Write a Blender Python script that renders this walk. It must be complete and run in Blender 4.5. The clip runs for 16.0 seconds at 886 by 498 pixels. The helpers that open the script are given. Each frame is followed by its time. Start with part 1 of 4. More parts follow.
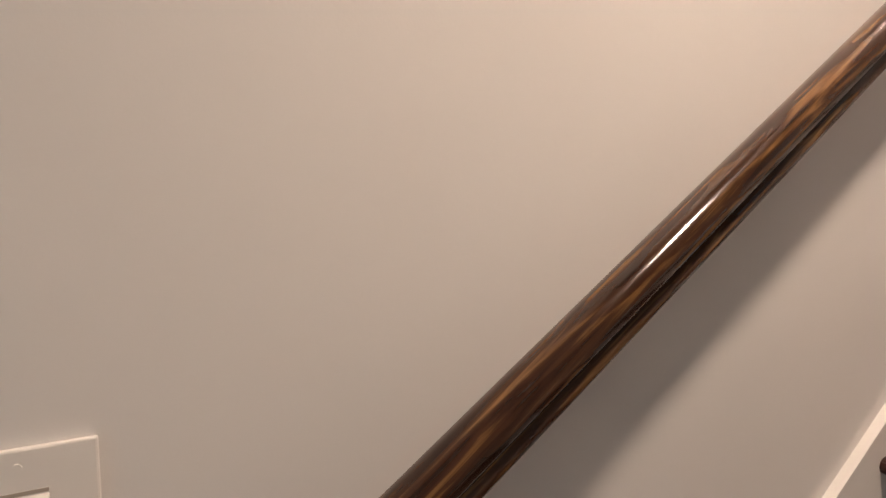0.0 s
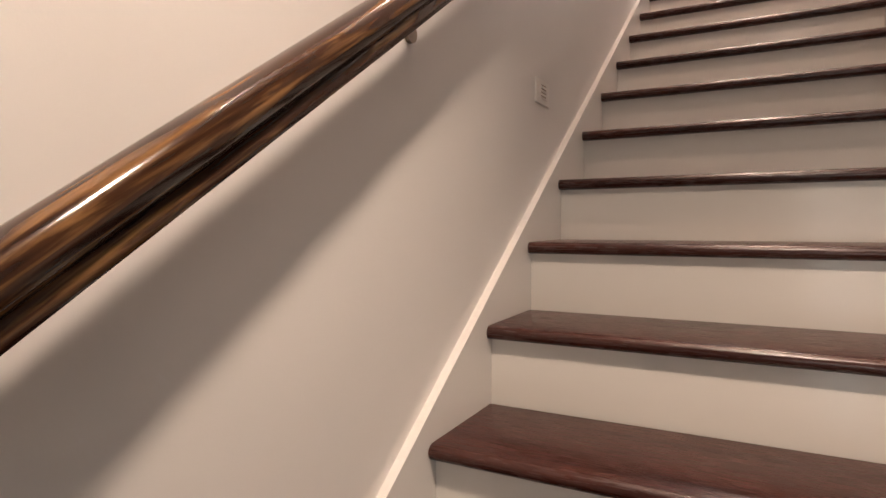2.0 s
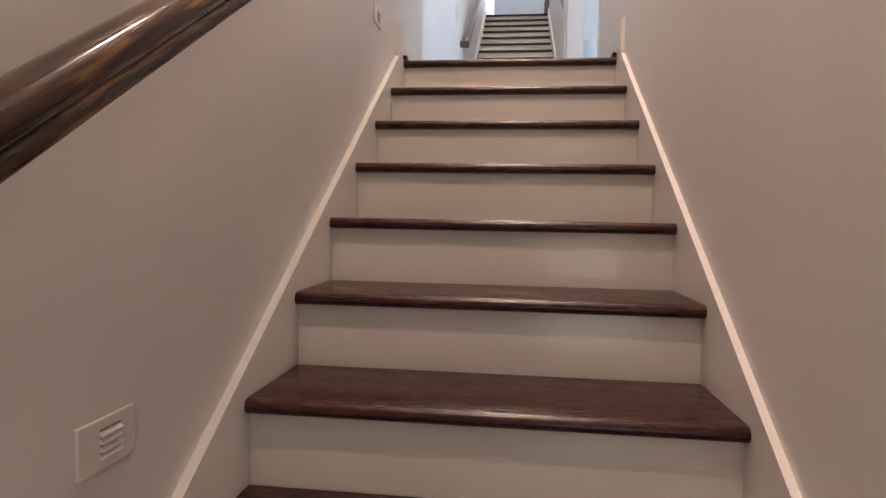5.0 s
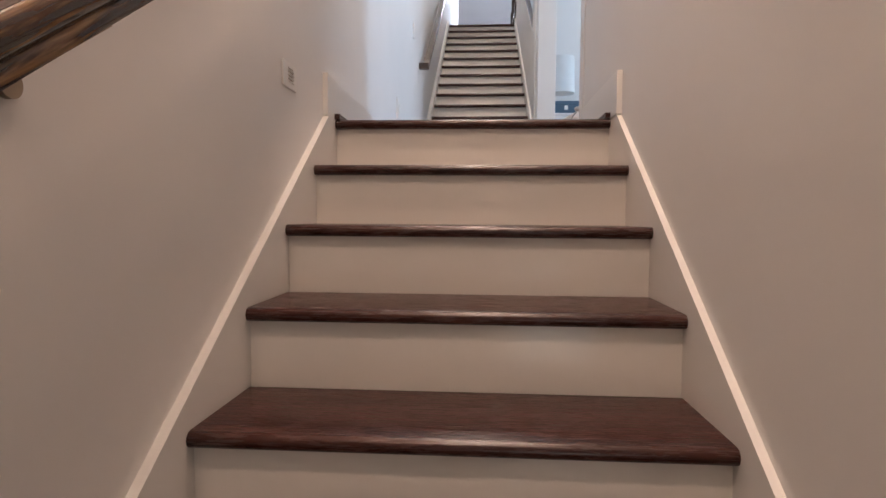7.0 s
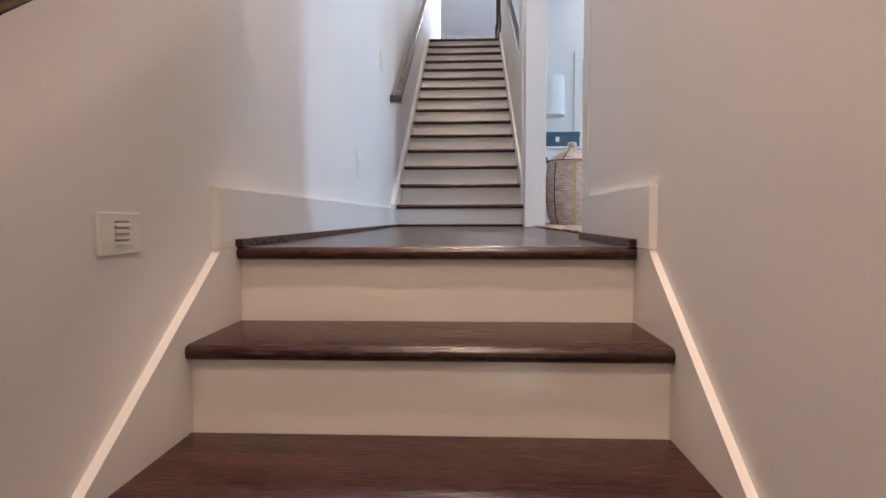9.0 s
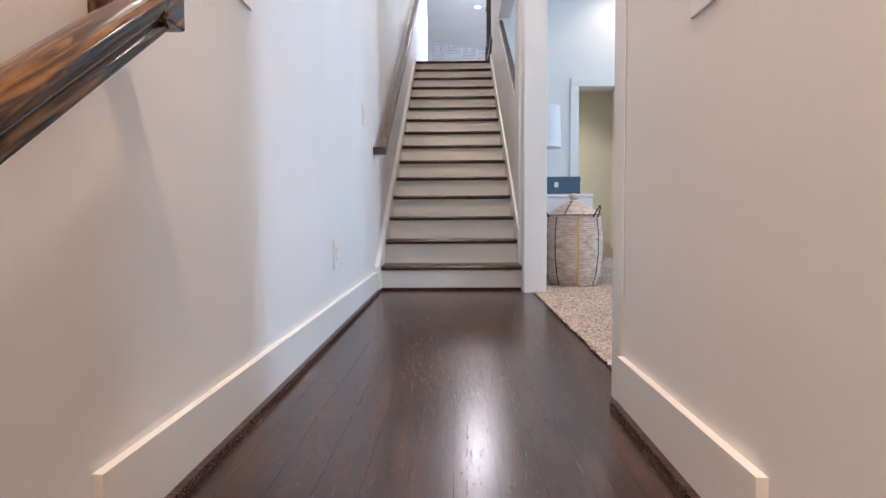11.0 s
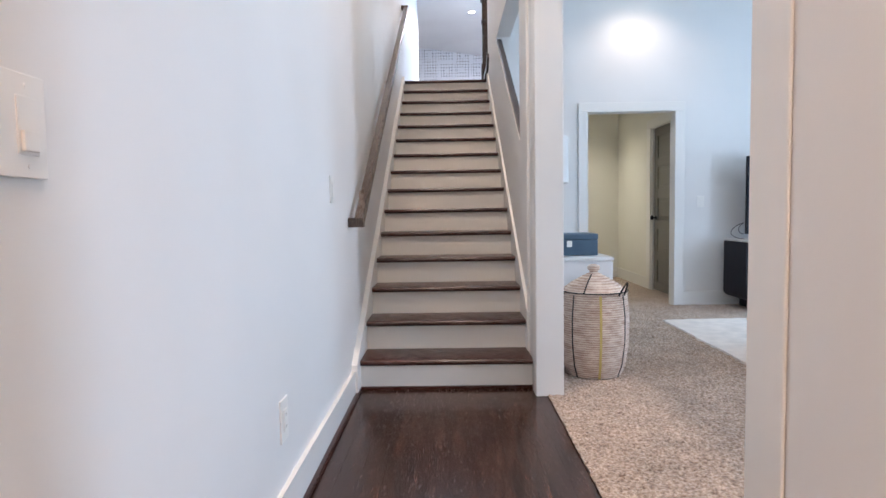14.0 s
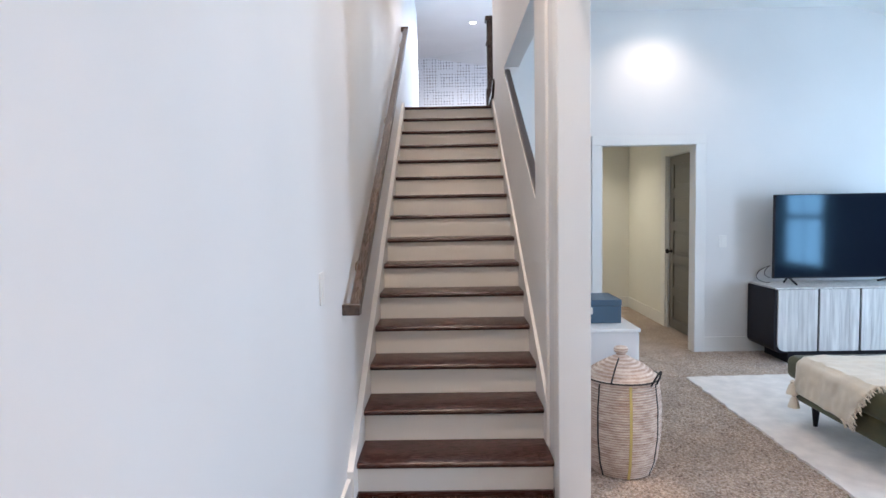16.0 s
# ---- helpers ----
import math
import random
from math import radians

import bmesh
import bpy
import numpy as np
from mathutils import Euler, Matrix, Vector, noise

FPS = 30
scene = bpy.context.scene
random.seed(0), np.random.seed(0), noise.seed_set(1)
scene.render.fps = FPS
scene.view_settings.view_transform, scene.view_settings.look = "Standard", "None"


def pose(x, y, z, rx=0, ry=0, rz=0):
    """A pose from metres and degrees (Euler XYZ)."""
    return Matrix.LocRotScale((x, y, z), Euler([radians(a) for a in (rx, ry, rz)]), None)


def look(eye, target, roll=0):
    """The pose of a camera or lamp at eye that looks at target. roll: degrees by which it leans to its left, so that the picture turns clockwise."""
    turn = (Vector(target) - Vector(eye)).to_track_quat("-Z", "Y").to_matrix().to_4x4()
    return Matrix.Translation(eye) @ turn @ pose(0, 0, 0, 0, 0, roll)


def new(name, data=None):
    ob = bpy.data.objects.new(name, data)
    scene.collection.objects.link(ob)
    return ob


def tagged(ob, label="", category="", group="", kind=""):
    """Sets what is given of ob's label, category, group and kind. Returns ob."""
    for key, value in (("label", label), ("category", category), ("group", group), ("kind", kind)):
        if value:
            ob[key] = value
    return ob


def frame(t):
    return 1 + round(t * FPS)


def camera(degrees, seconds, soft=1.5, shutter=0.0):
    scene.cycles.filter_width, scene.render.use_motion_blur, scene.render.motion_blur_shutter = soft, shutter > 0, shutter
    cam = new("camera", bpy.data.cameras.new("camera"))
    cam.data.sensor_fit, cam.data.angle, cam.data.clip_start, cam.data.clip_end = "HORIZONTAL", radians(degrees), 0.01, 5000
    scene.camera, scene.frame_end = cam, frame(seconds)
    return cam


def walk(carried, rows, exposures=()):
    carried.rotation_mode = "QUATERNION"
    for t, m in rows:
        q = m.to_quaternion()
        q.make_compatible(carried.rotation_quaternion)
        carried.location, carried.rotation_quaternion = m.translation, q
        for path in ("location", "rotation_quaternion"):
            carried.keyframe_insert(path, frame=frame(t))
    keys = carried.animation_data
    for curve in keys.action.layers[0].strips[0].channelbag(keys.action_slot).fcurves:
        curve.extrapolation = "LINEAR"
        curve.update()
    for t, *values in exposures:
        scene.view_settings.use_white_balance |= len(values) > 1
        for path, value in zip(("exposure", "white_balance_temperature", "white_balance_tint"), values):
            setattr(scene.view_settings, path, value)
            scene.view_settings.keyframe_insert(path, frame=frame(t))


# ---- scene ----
UNIT = 1.08    # metres in one unit of the plan: all places and sizes below are in the plan's units
cam = camera(74.0, 16.0)
PATH = [
    (0, (0.518, -3.886, -1.423), (-1.240, -2.944, -1.569), -0.6),
    (0.5, (0.515, -3.810, -1.439), (-1.107, -2.643, -1.531), -0.7),
    (1, (0.467, -3.691, -1.446), (-0.916, -2.249, -1.523), -0.7),
    (1.5, (0.456, -3.528, -1.426), (-0.663, -1.873, -1.510), -0.0),
    (2, (0.499, -3.377, -1.314), (-0.443, -1.615, -1.400), -0.2),
    (2.5, (0.467, -3.225, -1.245), (-0.279, -1.371, -1.342), 1.1),
    (3, (0.457, -3.094, -1.125), (-0.104, -1.177, -1.221), 1.4),
    (3.5, (0.488, -2.942, -1.035), (0.072, -0.989, -1.132), 1.4),
    (4, (0.513, -2.801, -0.930), (0.169, -0.833, -1.027), 1.2),
    (4.5, (0.492, -2.664, -0.801), (0.204, -0.687, -0.902), 1.1),
    (7, (0.486, -1.926, -0.321), (0.354, 0.067, -0.427), 0.4),
    (7.5, (0.495, -1.773, -0.247), (0.367, 0.221, -0.352), 0.2),
    (8, (0.485, -1.616, -0.123), (0.362, 0.377, -0.230), -0.0),
    (8.5, (0.511, -1.453, -0.057), (0.410, 0.542, -0.163), 0.1),
    (9, (0.526, -1.301, 0.065), (0.435, 0.694, -0.041), -0.1),
    (9.5, (0.498, -1.181, 0.188), (0.415, 0.814, 0.083), -0.2),
    (12, (0.488, -0.627, 0.580), (0.456, 1.370, 0.465), -0.4),
    (12.5, (0.500, -0.494, 0.626), (0.470, 1.502, 0.508), -0.5),
    (13, (0.502, -0.383, 0.776), (0.481, 1.613, 0.652), -0.6),
    (13.5, (0.495, -0.233, 0.825), (0.469, 1.763, 0.705), -0.6),
    (14, (0.489, -0.125, 0.950), (0.460, 1.871, 0.824), -0.9),
    (14.5, (0.517, 0.003, 1.008), (0.493, 1.999, 0.885), -0.9),
    (15, (0.539, 0.063, 1.152), (0.514, 2.059, 1.026), -1.2),
    (15.5, (0.504, 0.186, 1.183), (0.476, 2.182, 1.058), -1.2),
    (16, (0.445, 0.294, 1.338), (0.421, 2.289, 1.205), -1.0),
]
walk(cam, [(t, look(Vector(eye) * UNIT, Vector(target) * UNIT, roll)) for t, eye, target, roll in PATH],
     [(0, 0.13), (1, 0.13), (2, 0.22), (3.5, 0.25), (4.7, 0.05), (7, -0.1), (8, -0.16), (9.6, -0.05), (12, 0.05), (16, 0.03)])

# exposure
scene.view_settings.exposure = 0.0

# ---- world and lights ----
world = bpy.data.worlds.new("world")
scene.world = world
world.use_nodes = True
wn = world.node_tree.nodes
sky = wn.new("ShaderNodeTexSky")
sky.sky_type = "NISHITA"
sky.sun_disc = False
sky.sun_elevation = radians(38)
sky.sun_rotation = radians(200)
wn["Background"].inputs[1].default_value = 0.12
world.node_tree.links.new(sky.outputs[0], wn["Background"].inputs[0])


def lamp(name, kind, m, energy, color, **extra):
    data = bpy.data.lights.new(name, kind)
    data.energy, data.color = energy * UNIT ** 2, color
    if kind == "AREA":
        data.shape = "RECTANGLE" if "size_y" in extra else "DISK"
        data.size = extra.get("size", 0.1) * UNIT
        if "size_y" in extra:
            data.size_y = extra["size_y"] * UNIT
        data.spread = extra.get("spread", radians(180))
    elif kind == "SPOT":
        data.spot_size, data.spot_blend, data.shadow_soft_size = extra.get("cone", 1.5), extra.get("blend", 0.6), extra.get("size", 0.05)
    elif kind == "POINT":
        data.shadow_soft_size = extra.get("size", 0.05)
    ob = new(name, data)
    m = m.copy()
    m.translation *= UNIT
    ob.matrix_world = m
    return ob


LOWZ = -16 * 0.17
DAY = (0.57, 0.73, 1.0)
WARM = (1.0, 0.74, 0.575)
AMBER = (1.0, 0.685, 0.53)
SOFTWHITE = (1.0, 0.80, 0.68)
sun = bpy.data.lights.new("sun", "SUN")
sun.energy, sun.angle, sun.color = 2.0, radians(1.0), (1.0, 0.93, 0.84)
new("sun", sun).matrix_world = look((0, 0, 0), (-math.sin(radians(200)) , -math.cos(radians(200)), -0.8))
# daylight through the two windows of the room
W1, W2 = (0.58, 1.60), (4.0, 5.0)   # windows of the room, along its east wall
for (y0, y1), power, tone, columns in ((W1, 122, DAY, 2), (W2, 60, (0.42, 0.70, 1.0), 1)):
    for row in (0.75, 1.515):
        for c in range(columns):
            wide = (y1 - y0 - 0.1) / columns
            yc = y0 + 0.05 + wide * (c + 0.5)
            lamp("window_light", "AREA", look((5.97, yc, row), (0, yc, row - 0.03)), power / 2 / columns, tone, size=wide - 0.04, size_y=0.70)
lamp("window_light", "AREA", look((3.97, 10.5, 3.7), (0, 10.5, 3.7)), 200, DAY, size=2.2, size_y=1.2)
for xc in (1.0, 1.43):
    lamp("window_light", "AREA", look((xc, -5.635, LOWZ + 0.98), (xc, 0, LOWZ + 1.0)), 3.6, (1.0, 0.93, 0.87), size=0.13, size_y=1.6)
# recessed lamps: over the lower stair, over the landing, over the upper stair, in the room, hall and upstairs, two of
# them added fills
# second entry is an unseen fill, added to lift the shade under the handrail
CANS_AND_FILLS = [(0.65, -3.20, 0.02, 112, WARM), (0.45, -2.70, 2.7, 150, AMBER), (0.55, -0.9, 2.7, 150, AMBER), (0.35, 2.1, 4.95, 330, SOFTWHITE), (0.45, 6.0, 4.95, 120, SOFTWHITE),
        # second lamp of this row is unseen, added to warm the near carpet
        (2.25, 5.22, 3.06, 30, SOFTWHITE), (2.25, 2.4, 3.06, 55, WARM), (1.85, 7.45, 2.34, 62, (1.0, 0.92, 0.76)), (0.96, 11.96, 4.95, 900, (0.95, 0.93, 1.0))]
for x, y, z, power, color in CANS_AND_FILLS:
    lamp("can_or_fill_light", "SPOT", look((x, y, z - 0.03), (x, y + 0.001, z - 1)), power, color, cone=radians(124 if z < 1 else 166 if y > 11 else 140), blend=0.8, size=0.07 if z < 1 else 0.09)

# ---- materials ----


def material(name, color, rough=0.5, metal=0.0, coat=0.0):
    m = bpy.data.materials.new(name)
    m.use_nodes = True
    b = m.node_tree.nodes["Principled BSDF"]
    b.inputs["Base Color"].default_value = (*color, 1)
    b.inputs["Roughness"].default_value = rough
    b.inputs["Metallic"].default_value = metal
    b.inputs["Coat Weight"].default_value = coat
    b.inputs["Coat Roughness"].default_value = 0.15
    return m, m.node_tree.nodes, m.node_tree.links, b


def noise_tex(n, l, scale, detail=4.0, stretch=(1, 1, 1), jitter=True, pitch=0.0):
    tc, mp, nt = n.new("ShaderNodeTexCoord"), n.new("ShaderNodeMapping"), n.new("ShaderNodeTexNoise")
    mp.inputs["Scale"].default_value = stretch
    source = tc.outputs["Object"]
    if pitch:
        turn = n.new("ShaderNodeMapping")
        turn.inputs["Rotation"].default_value = (-radians(pitch), 0, 0)
        l.new(source, turn.inputs["Vector"])
        source = turn.outputs[0]
    l.new(source, mp.inputs["Vector"])
    if jitter:
        oi, mul = n.new("ShaderNodeObjectInfo"), n.new("ShaderNodeMath")
        mul.operation = "MULTIPLY"
        mul.inputs[1].default_value = 37.0
        l.new(oi.outputs["Random"], mul.inputs[0])
        l.new(mul.outputs[0], mp.inputs["Location"])
    nt.inputs["Scale"].default_value = scale
    nt.inputs["Detail"].default_value = detail
    l.new(mp.outputs[0], nt.inputs["Vector"])
    return nt


def ramp(n, l, source, stops):
    r = n.new("ShaderNodeValToRGB")
    e = r.color_ramp.elements
    e[0].position, e[0].color = stops[0][0], (*stops[0][1], 1)
    e[1].position, e[1].color = stops[-1][0], (*stops[-1][1], 1)
    for p, c in stops[1:-1]:
        k = e.new(p)
        k.color = (*c, 1)
    l.new(source, r.inputs[0])
    return r


def bump(n, l, b, source, strength, distance):
    bp = n.new("ShaderNodeBump")
    bp.inputs["Strength"].default_value = strength
    bp.inputs["Distance"].default_value = distance
    l.new(source, bp.inputs["Height"])
    l.new(bp.outputs[0], b.inputs["Normal"])
    return bp


def scaled(c, f):
    return tuple(min(1, v * f) for v in c)


def paint(name, color, rough=0.55, grit=260, relief=0.12):
    m, n, l, b = material(name, color, rough)
    big = noise_tex(n, l, 1.3, 3, jitter=False)
    r = ramp(n, l, big.outputs[0], [(0.3, scaled(color, 0.965)), (0.7, scaled(color, 1.02))])
    l.new(r.outputs[0], b.inputs["Base Color"])
    fine = noise_tex(n, l, grit, 2, jitter=False)
    bump(n, l, b, fine.outputs[0], relief, 0.0008)
    return m


def wood(name, dark, mid, light, axis, rough=0.22, coat=0.3, scale=9.0, relief=0.15, pitch=0.0):
    m, n, l, b = material(name, mid, rough, 0, coat)
    stretch = [6.0, 6.0, 6.0]
    stretch[axis] = 0.42
    grain = noise_tex(n, l, scale, 6, stretch, pitch=pitch)
    grain.inputs["Distortion"].default_value = 0.5
    r = ramp(n, l, grain.outputs[0], [(0.30, dark), (0.52, mid), (0.74, light)])
    l.new(r.outputs[0], b.inputs["Base Color"])
    fine = noise_tex(n, l, scale * 6, 3, stretch, pitch=pitch)
    rr = ramp(n, l, fine.outputs[0], [(0.3, (rough * 0.92,) * 3), (0.7, (min(1, rough * 1.3),) * 3)])
    l.new(rr.outputs[0], b.inputs["Roughness"])
    bump(n, l, b, fine.outputs[0], relief, 0.0006)
    return m


M_WALL = paint("wall_paint", (0.74, 0.735, 0.72), 0.6)
M_CEIL = paint("ceiling_paint", (0.80, 0.80, 0.79), 0.8)
M_TRIM = paint("trim_paint", (0.76, 0.755, 0.73), 0.32, 60, 0.06)
M_RISER = paint("riser_paint", (0.76, 0.74, 0.69), 0.17, 40, 0.08)
M_HALL = paint("hall_paint", (0.76, 0.75, 0.69), 0.6)
M_TREAD = wood("tread_wood", (0.024, 0.0065, 0.005), (0.042, 0.0125, 0.009), (0.062, 0.020, 0.014), 0, 0.24, 0.0, 6, 0.02)
M_PLANK = wood("plank_wood", (0.010, 0.004, 0.003), (0.036, 0.014, 0.009), (0.088, 0.036, 0.021), 1, 0.22, 0.03, 6, 0.22)
M_RAIL = wood("rail_wood", (0.014, 0.006, 0.004), (0.052, 0.023, 0.011), (0.25, 0.130, 0.046), 1, 0.12, 0.0, 15, 0.04, 34.2)
M_RAIL2 = wood("rail_wood_plain", (0.030, 0.018, 0.012), (0.062, 0.038, 0.026), (0.10, 0.065, 0.045), 1, 0.25, 0.3, 7, 0.05, 32.6)
M_NEWEL = wood("newel_wood", (0.016, 0.009, 0.007), (0.035, 0.02, 0.015), (0.06, 0.034, 0.024), 2, 0.25)
M_BRONZE, *_ = material("bronze_metal", (0.30, 0.24, 0.18), 0.4, 0.9)
M_NICKEL, *_ = material("nickel_metal", (0.45, 0.42, 0.38), 0.3, 1.0)
M_PLASTIC, *_ = material("white_plastic", (0.78, 0.77, 0.74), 0.35)
M_SLOT, *_ = material("slot_dark", (0.20, 0.18, 0.16), 0.6)
M_GROOVE, *_ = material("groove_shade", (0.38, 0.34, 0.29), 0.6)
M_BLACK, bn, bl, bb = material("black_lacquer", (0.010, 0.010, 0.016), 0.5)
bb.inputs["Specular IOR Level"].default_value = 0.2
M_SCREEN, sn, sl, sb = material("screen_glass", (0.004, 0.005, 0.012), 0.08)
sb.inputs["Specular IOR Level"].default_value = 0.22
sb.inputs["Specular Tint"].default_value = (0.35, 0.75, 1.0, 1)
M_DOOR = paint("door_paint", (0.15, 0.142, 0.128), 0.4, 80, 0.06)
M_BOX, *_ = material("box_leather", (0.055, 0.105, 0.16), 0.55)
M_CORD, *_ = material("black_cord", (0.012, 0.011, 0.012), 0.6)
M_GLASS, gn, gl, gb = material("window_glass", (1, 1, 1), 0.0)
gb.inputs["Transmission Weight"].default_value = 1.0
M_LENS, ln, ll, lb = material("lamp_lens", (1, 1, 1), 0.5)
lb.inputs["Emission Color"].default_value = (1.0, 0.95, 0.88, 1)
lb.inputs["Emission Strength"].default_value = 25.0


def make_carpet():
    base = (0.30, 0.235, 0.185)
    m, n, l, b = material("carpet_pile", base, 0.95)
    a = noise_tex(n, l, 75, 3, jitter=False)
    r = ramp(n, l, a.outputs[0], [(0.30, (0.20, 0.135, 0.098)), (0.5, (0.42, 0.315, 0.24)), (0.70, (0.66, 0.54, 0.44))])
    big = noise_tex(n, l, 5, 3, jitter=False)
    r2 = ramp(n, l, big.outputs[0], [(0.3, (0.82,) * 3), (0.7, (1.1, 1.1, 1.1))])
    mx = n.new("ShaderNodeMixRGB")
    mx.blend_type = "MULTIPLY"
    mx.inputs[0].default_value = 1.0
    l.new(r.outputs[0], mx.inputs[1])
    l.new(r2.outputs[0], mx.inputs[2])
    l.new(mx.outputs[0], b.inputs["Base Color"])
    bump(n, l, b, a.outputs[0], 0.9, 0.012)
    b.inputs["Sheen Weight"].default_value = 0.2
    return m


M_CARPET = make_carpet()


def fabric(name, color, scale=420, relief=0.5, sheen=0.3, spread=0.25):
    m, n, l, b = material(name, color, 0.9)
    a = noise_tex(n, l, scale, 2)
    big = noise_tex(n, l, 9, 4)
    r = ramp(n, l, big.outputs[0], [(0.3, scaled(color, 1 - spread)), (0.7, scaled(color, 1 + spread))])
    l.new(r.outputs[0], b.inputs["Base Color"])
    b.inputs["Sheen Weight"].default_value = sheen
    bump(n, l, b, a.outputs[0], relief, 0.002)
    return m


M_RUG = fabric("rug_wool", (0.80, 0.74, 0.69), 160, 0.6, 0.2, 0.10)
M_GREEN = fabric("green_velvet", (0.062, 0.060, 0.022), 300, 0.3, 0.2, 0.3)
M_THROW = fabric("throw_wool", (0.74, 0.64, 0.50), 220, 0.8, 0.4, 0.08)
M_SHADE = fabric("shade_linen", (0.75, 0.75, 0.74), 500, 0.2, 0.0, 0.02)


def make_coil():
    m, n, l, b = material("basket_fibre", (0.52, 0.44, 0.36), 0.85)
    a = noise_tex(n, l, 16, 4, (1, 1, 3))
    tc, mp, wave = n.new("ShaderNodeTexCoord"), n.new("ShaderNodeMapping"), n.new("ShaderNodeTexWave")
    l.new(tc.outputs["Object"], mp.inputs["Vector"])
    wave.bands_direction = "Z"
    wave.inputs["Scale"].default_value = 23.3
    wave.inputs["Distortion"].default_value = 1.6
    wave.inputs["Detail"].default_value = 3.0
    wave.inputs["Detail Scale"].default_value = 3.0
    l.new(mp.outputs[0], wave.inputs["Vector"])
    mixed = n.new("ShaderNodeMath")
    mixed.operation = "MULTIPLY_ADD"
    mixed.inputs[1].default_value = 0.26
    l.new(wave.outputs[1], mixed.inputs[0])
    half = n.new("ShaderNodeMath")
    half.operation = "MULTIPLY"
    half.inputs[1].default_value = 0.80
    l.new(a.outputs[0], half.inputs[0])
    l.new(half.outputs[0], mixed.inputs[2])
    r = ramp(n, l, mixed.outputs[0], [(0.30, (0.36, 0.24, 0.18)), (0.52, (0.56, 0.43, 0.35)), (0.74, (0.74, 0.64, 0.55))])
    l.new(r.outputs[0], b.inputs["Base Color"])
    f = noise_tex(n, l, 220, 2)
    bump(n, l, b, f.outputs[0], 0.5, 0.002)
    return m


M_COIL = make_coil()
M_YELLOW, *_ = material("yellow_stripe", (0.52, 0.40, 0.14), 0.85)
M_WASH = wood("whitewashed_wood", (0.42, 0.42, 0.42), (0.58, 0.58, 0.57), (0.72, 0.72, 0.70), 2, 0.5, 0.0, 5)
M_CHEST = paint("chest_paint", (0.76, 0.76, 0.76), 0.35, 60, 0.05)


def make_wallpaper():
    """Printed paper: a pale ground with small grey and rust blocks set in mirrored bands."""
    m, n, l, b = material("wallpaper_print", (0.7, 0.7, 0.7), 0.7)
    tc, mp = n.new("ShaderNodeTexCoord"), n.new("ShaderNodeMapping")
    l.new(tc.outputs["Object"], mp.inputs["Vector"])
    mp.inputs["Rotation"].default_value = (radians(90), 0, 0)
    br = n.new("ShaderNodeTexBrick")
    br.offset = 0.0
    br.inputs["Scale"].default_value = 1.0
    br.inputs["Brick Width"].default_value = 0.072
    br.inputs["Row Height"].default_value = 0.075
    br.inputs["Mortar Size"].default_value = 0.019
    br.inputs["Mortar Smooth"].default_value = 0.0
    l.new(mp.outputs[0], br.inputs["Vector"])
    cell = n.new("ShaderNodeTexVoronoi")
    cell.feature, cell.distance = "F1", "CHEBYCHEV"
    cell.inputs["Scale"].default_value = 2.3
    cell.inputs["Randomness"].default_value = 0.12
    l.new(mp.outputs[0], cell.inputs["Vector"])
    band = ramp(n, l, cell.outputs["Distance"], [(0.03, (0.9, 0.9, 0.9)), (0.09, (0, 0, 0)), (0.14, (1, 1, 1)), (0.22, (0.1, 0.1, 0.1)), (0.27, (1, 1, 1)), (0.33, (0.25, 0.25, 0.25)), (0.38, (1, 1, 1)), (0.44, (0.0, 0.0, 0.0))])
    band.color_ramp.interpolation = "CONSTANT"
    inv = n.new("ShaderNodeMath")
    inv.operation = "SUBTRACT"
    inv.inputs[0].default_value = 1.0
    l.new(br.outputs["Fac"], inv.inputs[1])
    mul = n.new("ShaderNodeMath")
    mul.operation = "MULTIPLY"
    l.new(band.outputs[0], mul.inputs[0])
    l.new(inv.outputs[0], mul.inputs[1])
    tint = noise_tex(n, l, 6, 1, jitter=False)
    dark = ramp(n, l, tint.outputs[0], [(0.42, (0.07, 0.07, 0.09)), (0.58, (0.24, 0.17, 0.14))])
    mx = n.new("ShaderNodeMixRGB")
    l.new(mul.outputs[0], mx.inputs[0])
    mx.inputs[1].default_value = (0.72, 0.71, 0.72, 1)
    l.new(dark.outputs[0], mx.inputs[2])
    l.new(mx.outputs[0], b.inputs["Base Color"])
    return m


M_PAPER = make_wallpaper()

# ---- mesh helpers ----


def box(bm, x0, y0, z0, x1, y1, z1, bevel=0.0, seg=2):
    vs = [bm.verts.new(p) for p in ((x0, y0, z0), (x1, y0, z0), (x1, y1, z0), (x0, y1, z0), (x0, y0, z1), (x1, y0, z1), (x1, y1, z1), (x0, y1, z1))]
    fs = [bm.faces.new([vs[i] for i in f]) for f in ((3, 2, 1, 0), (4, 5, 6, 7), (0, 1, 5, 4), (1, 2, 6, 5), (2, 3, 7, 6), (3, 0, 4, 7))]
    if bevel:
        es = list({e for f in fs for e in f.edges})
        bmesh.ops.bevel(bm, geom=es, offset=bevel, segments=seg, affect="EDGES", profile=0.5)


def prism(bm, pts, axis, a, b):
    """Extrudes a closed outline, given in the two axes other than axis, from a to b along axis."""
    def place(p, s):
        q = list(p)
        q.insert(axis, s)
        return q
    lo = [bm.verts.new(place(p, a)) for p in pts]
    hi = [bm.verts.new(place(p, b)) for p in pts]
    n = len(pts)
    bm.faces.new(lo[::-1])
    bm.faces.new(hi)
    for i in range(n):
        bm.faces.new((lo[i], lo[(i + 1) % n], hi[(i + 1) % n], hi[i]))


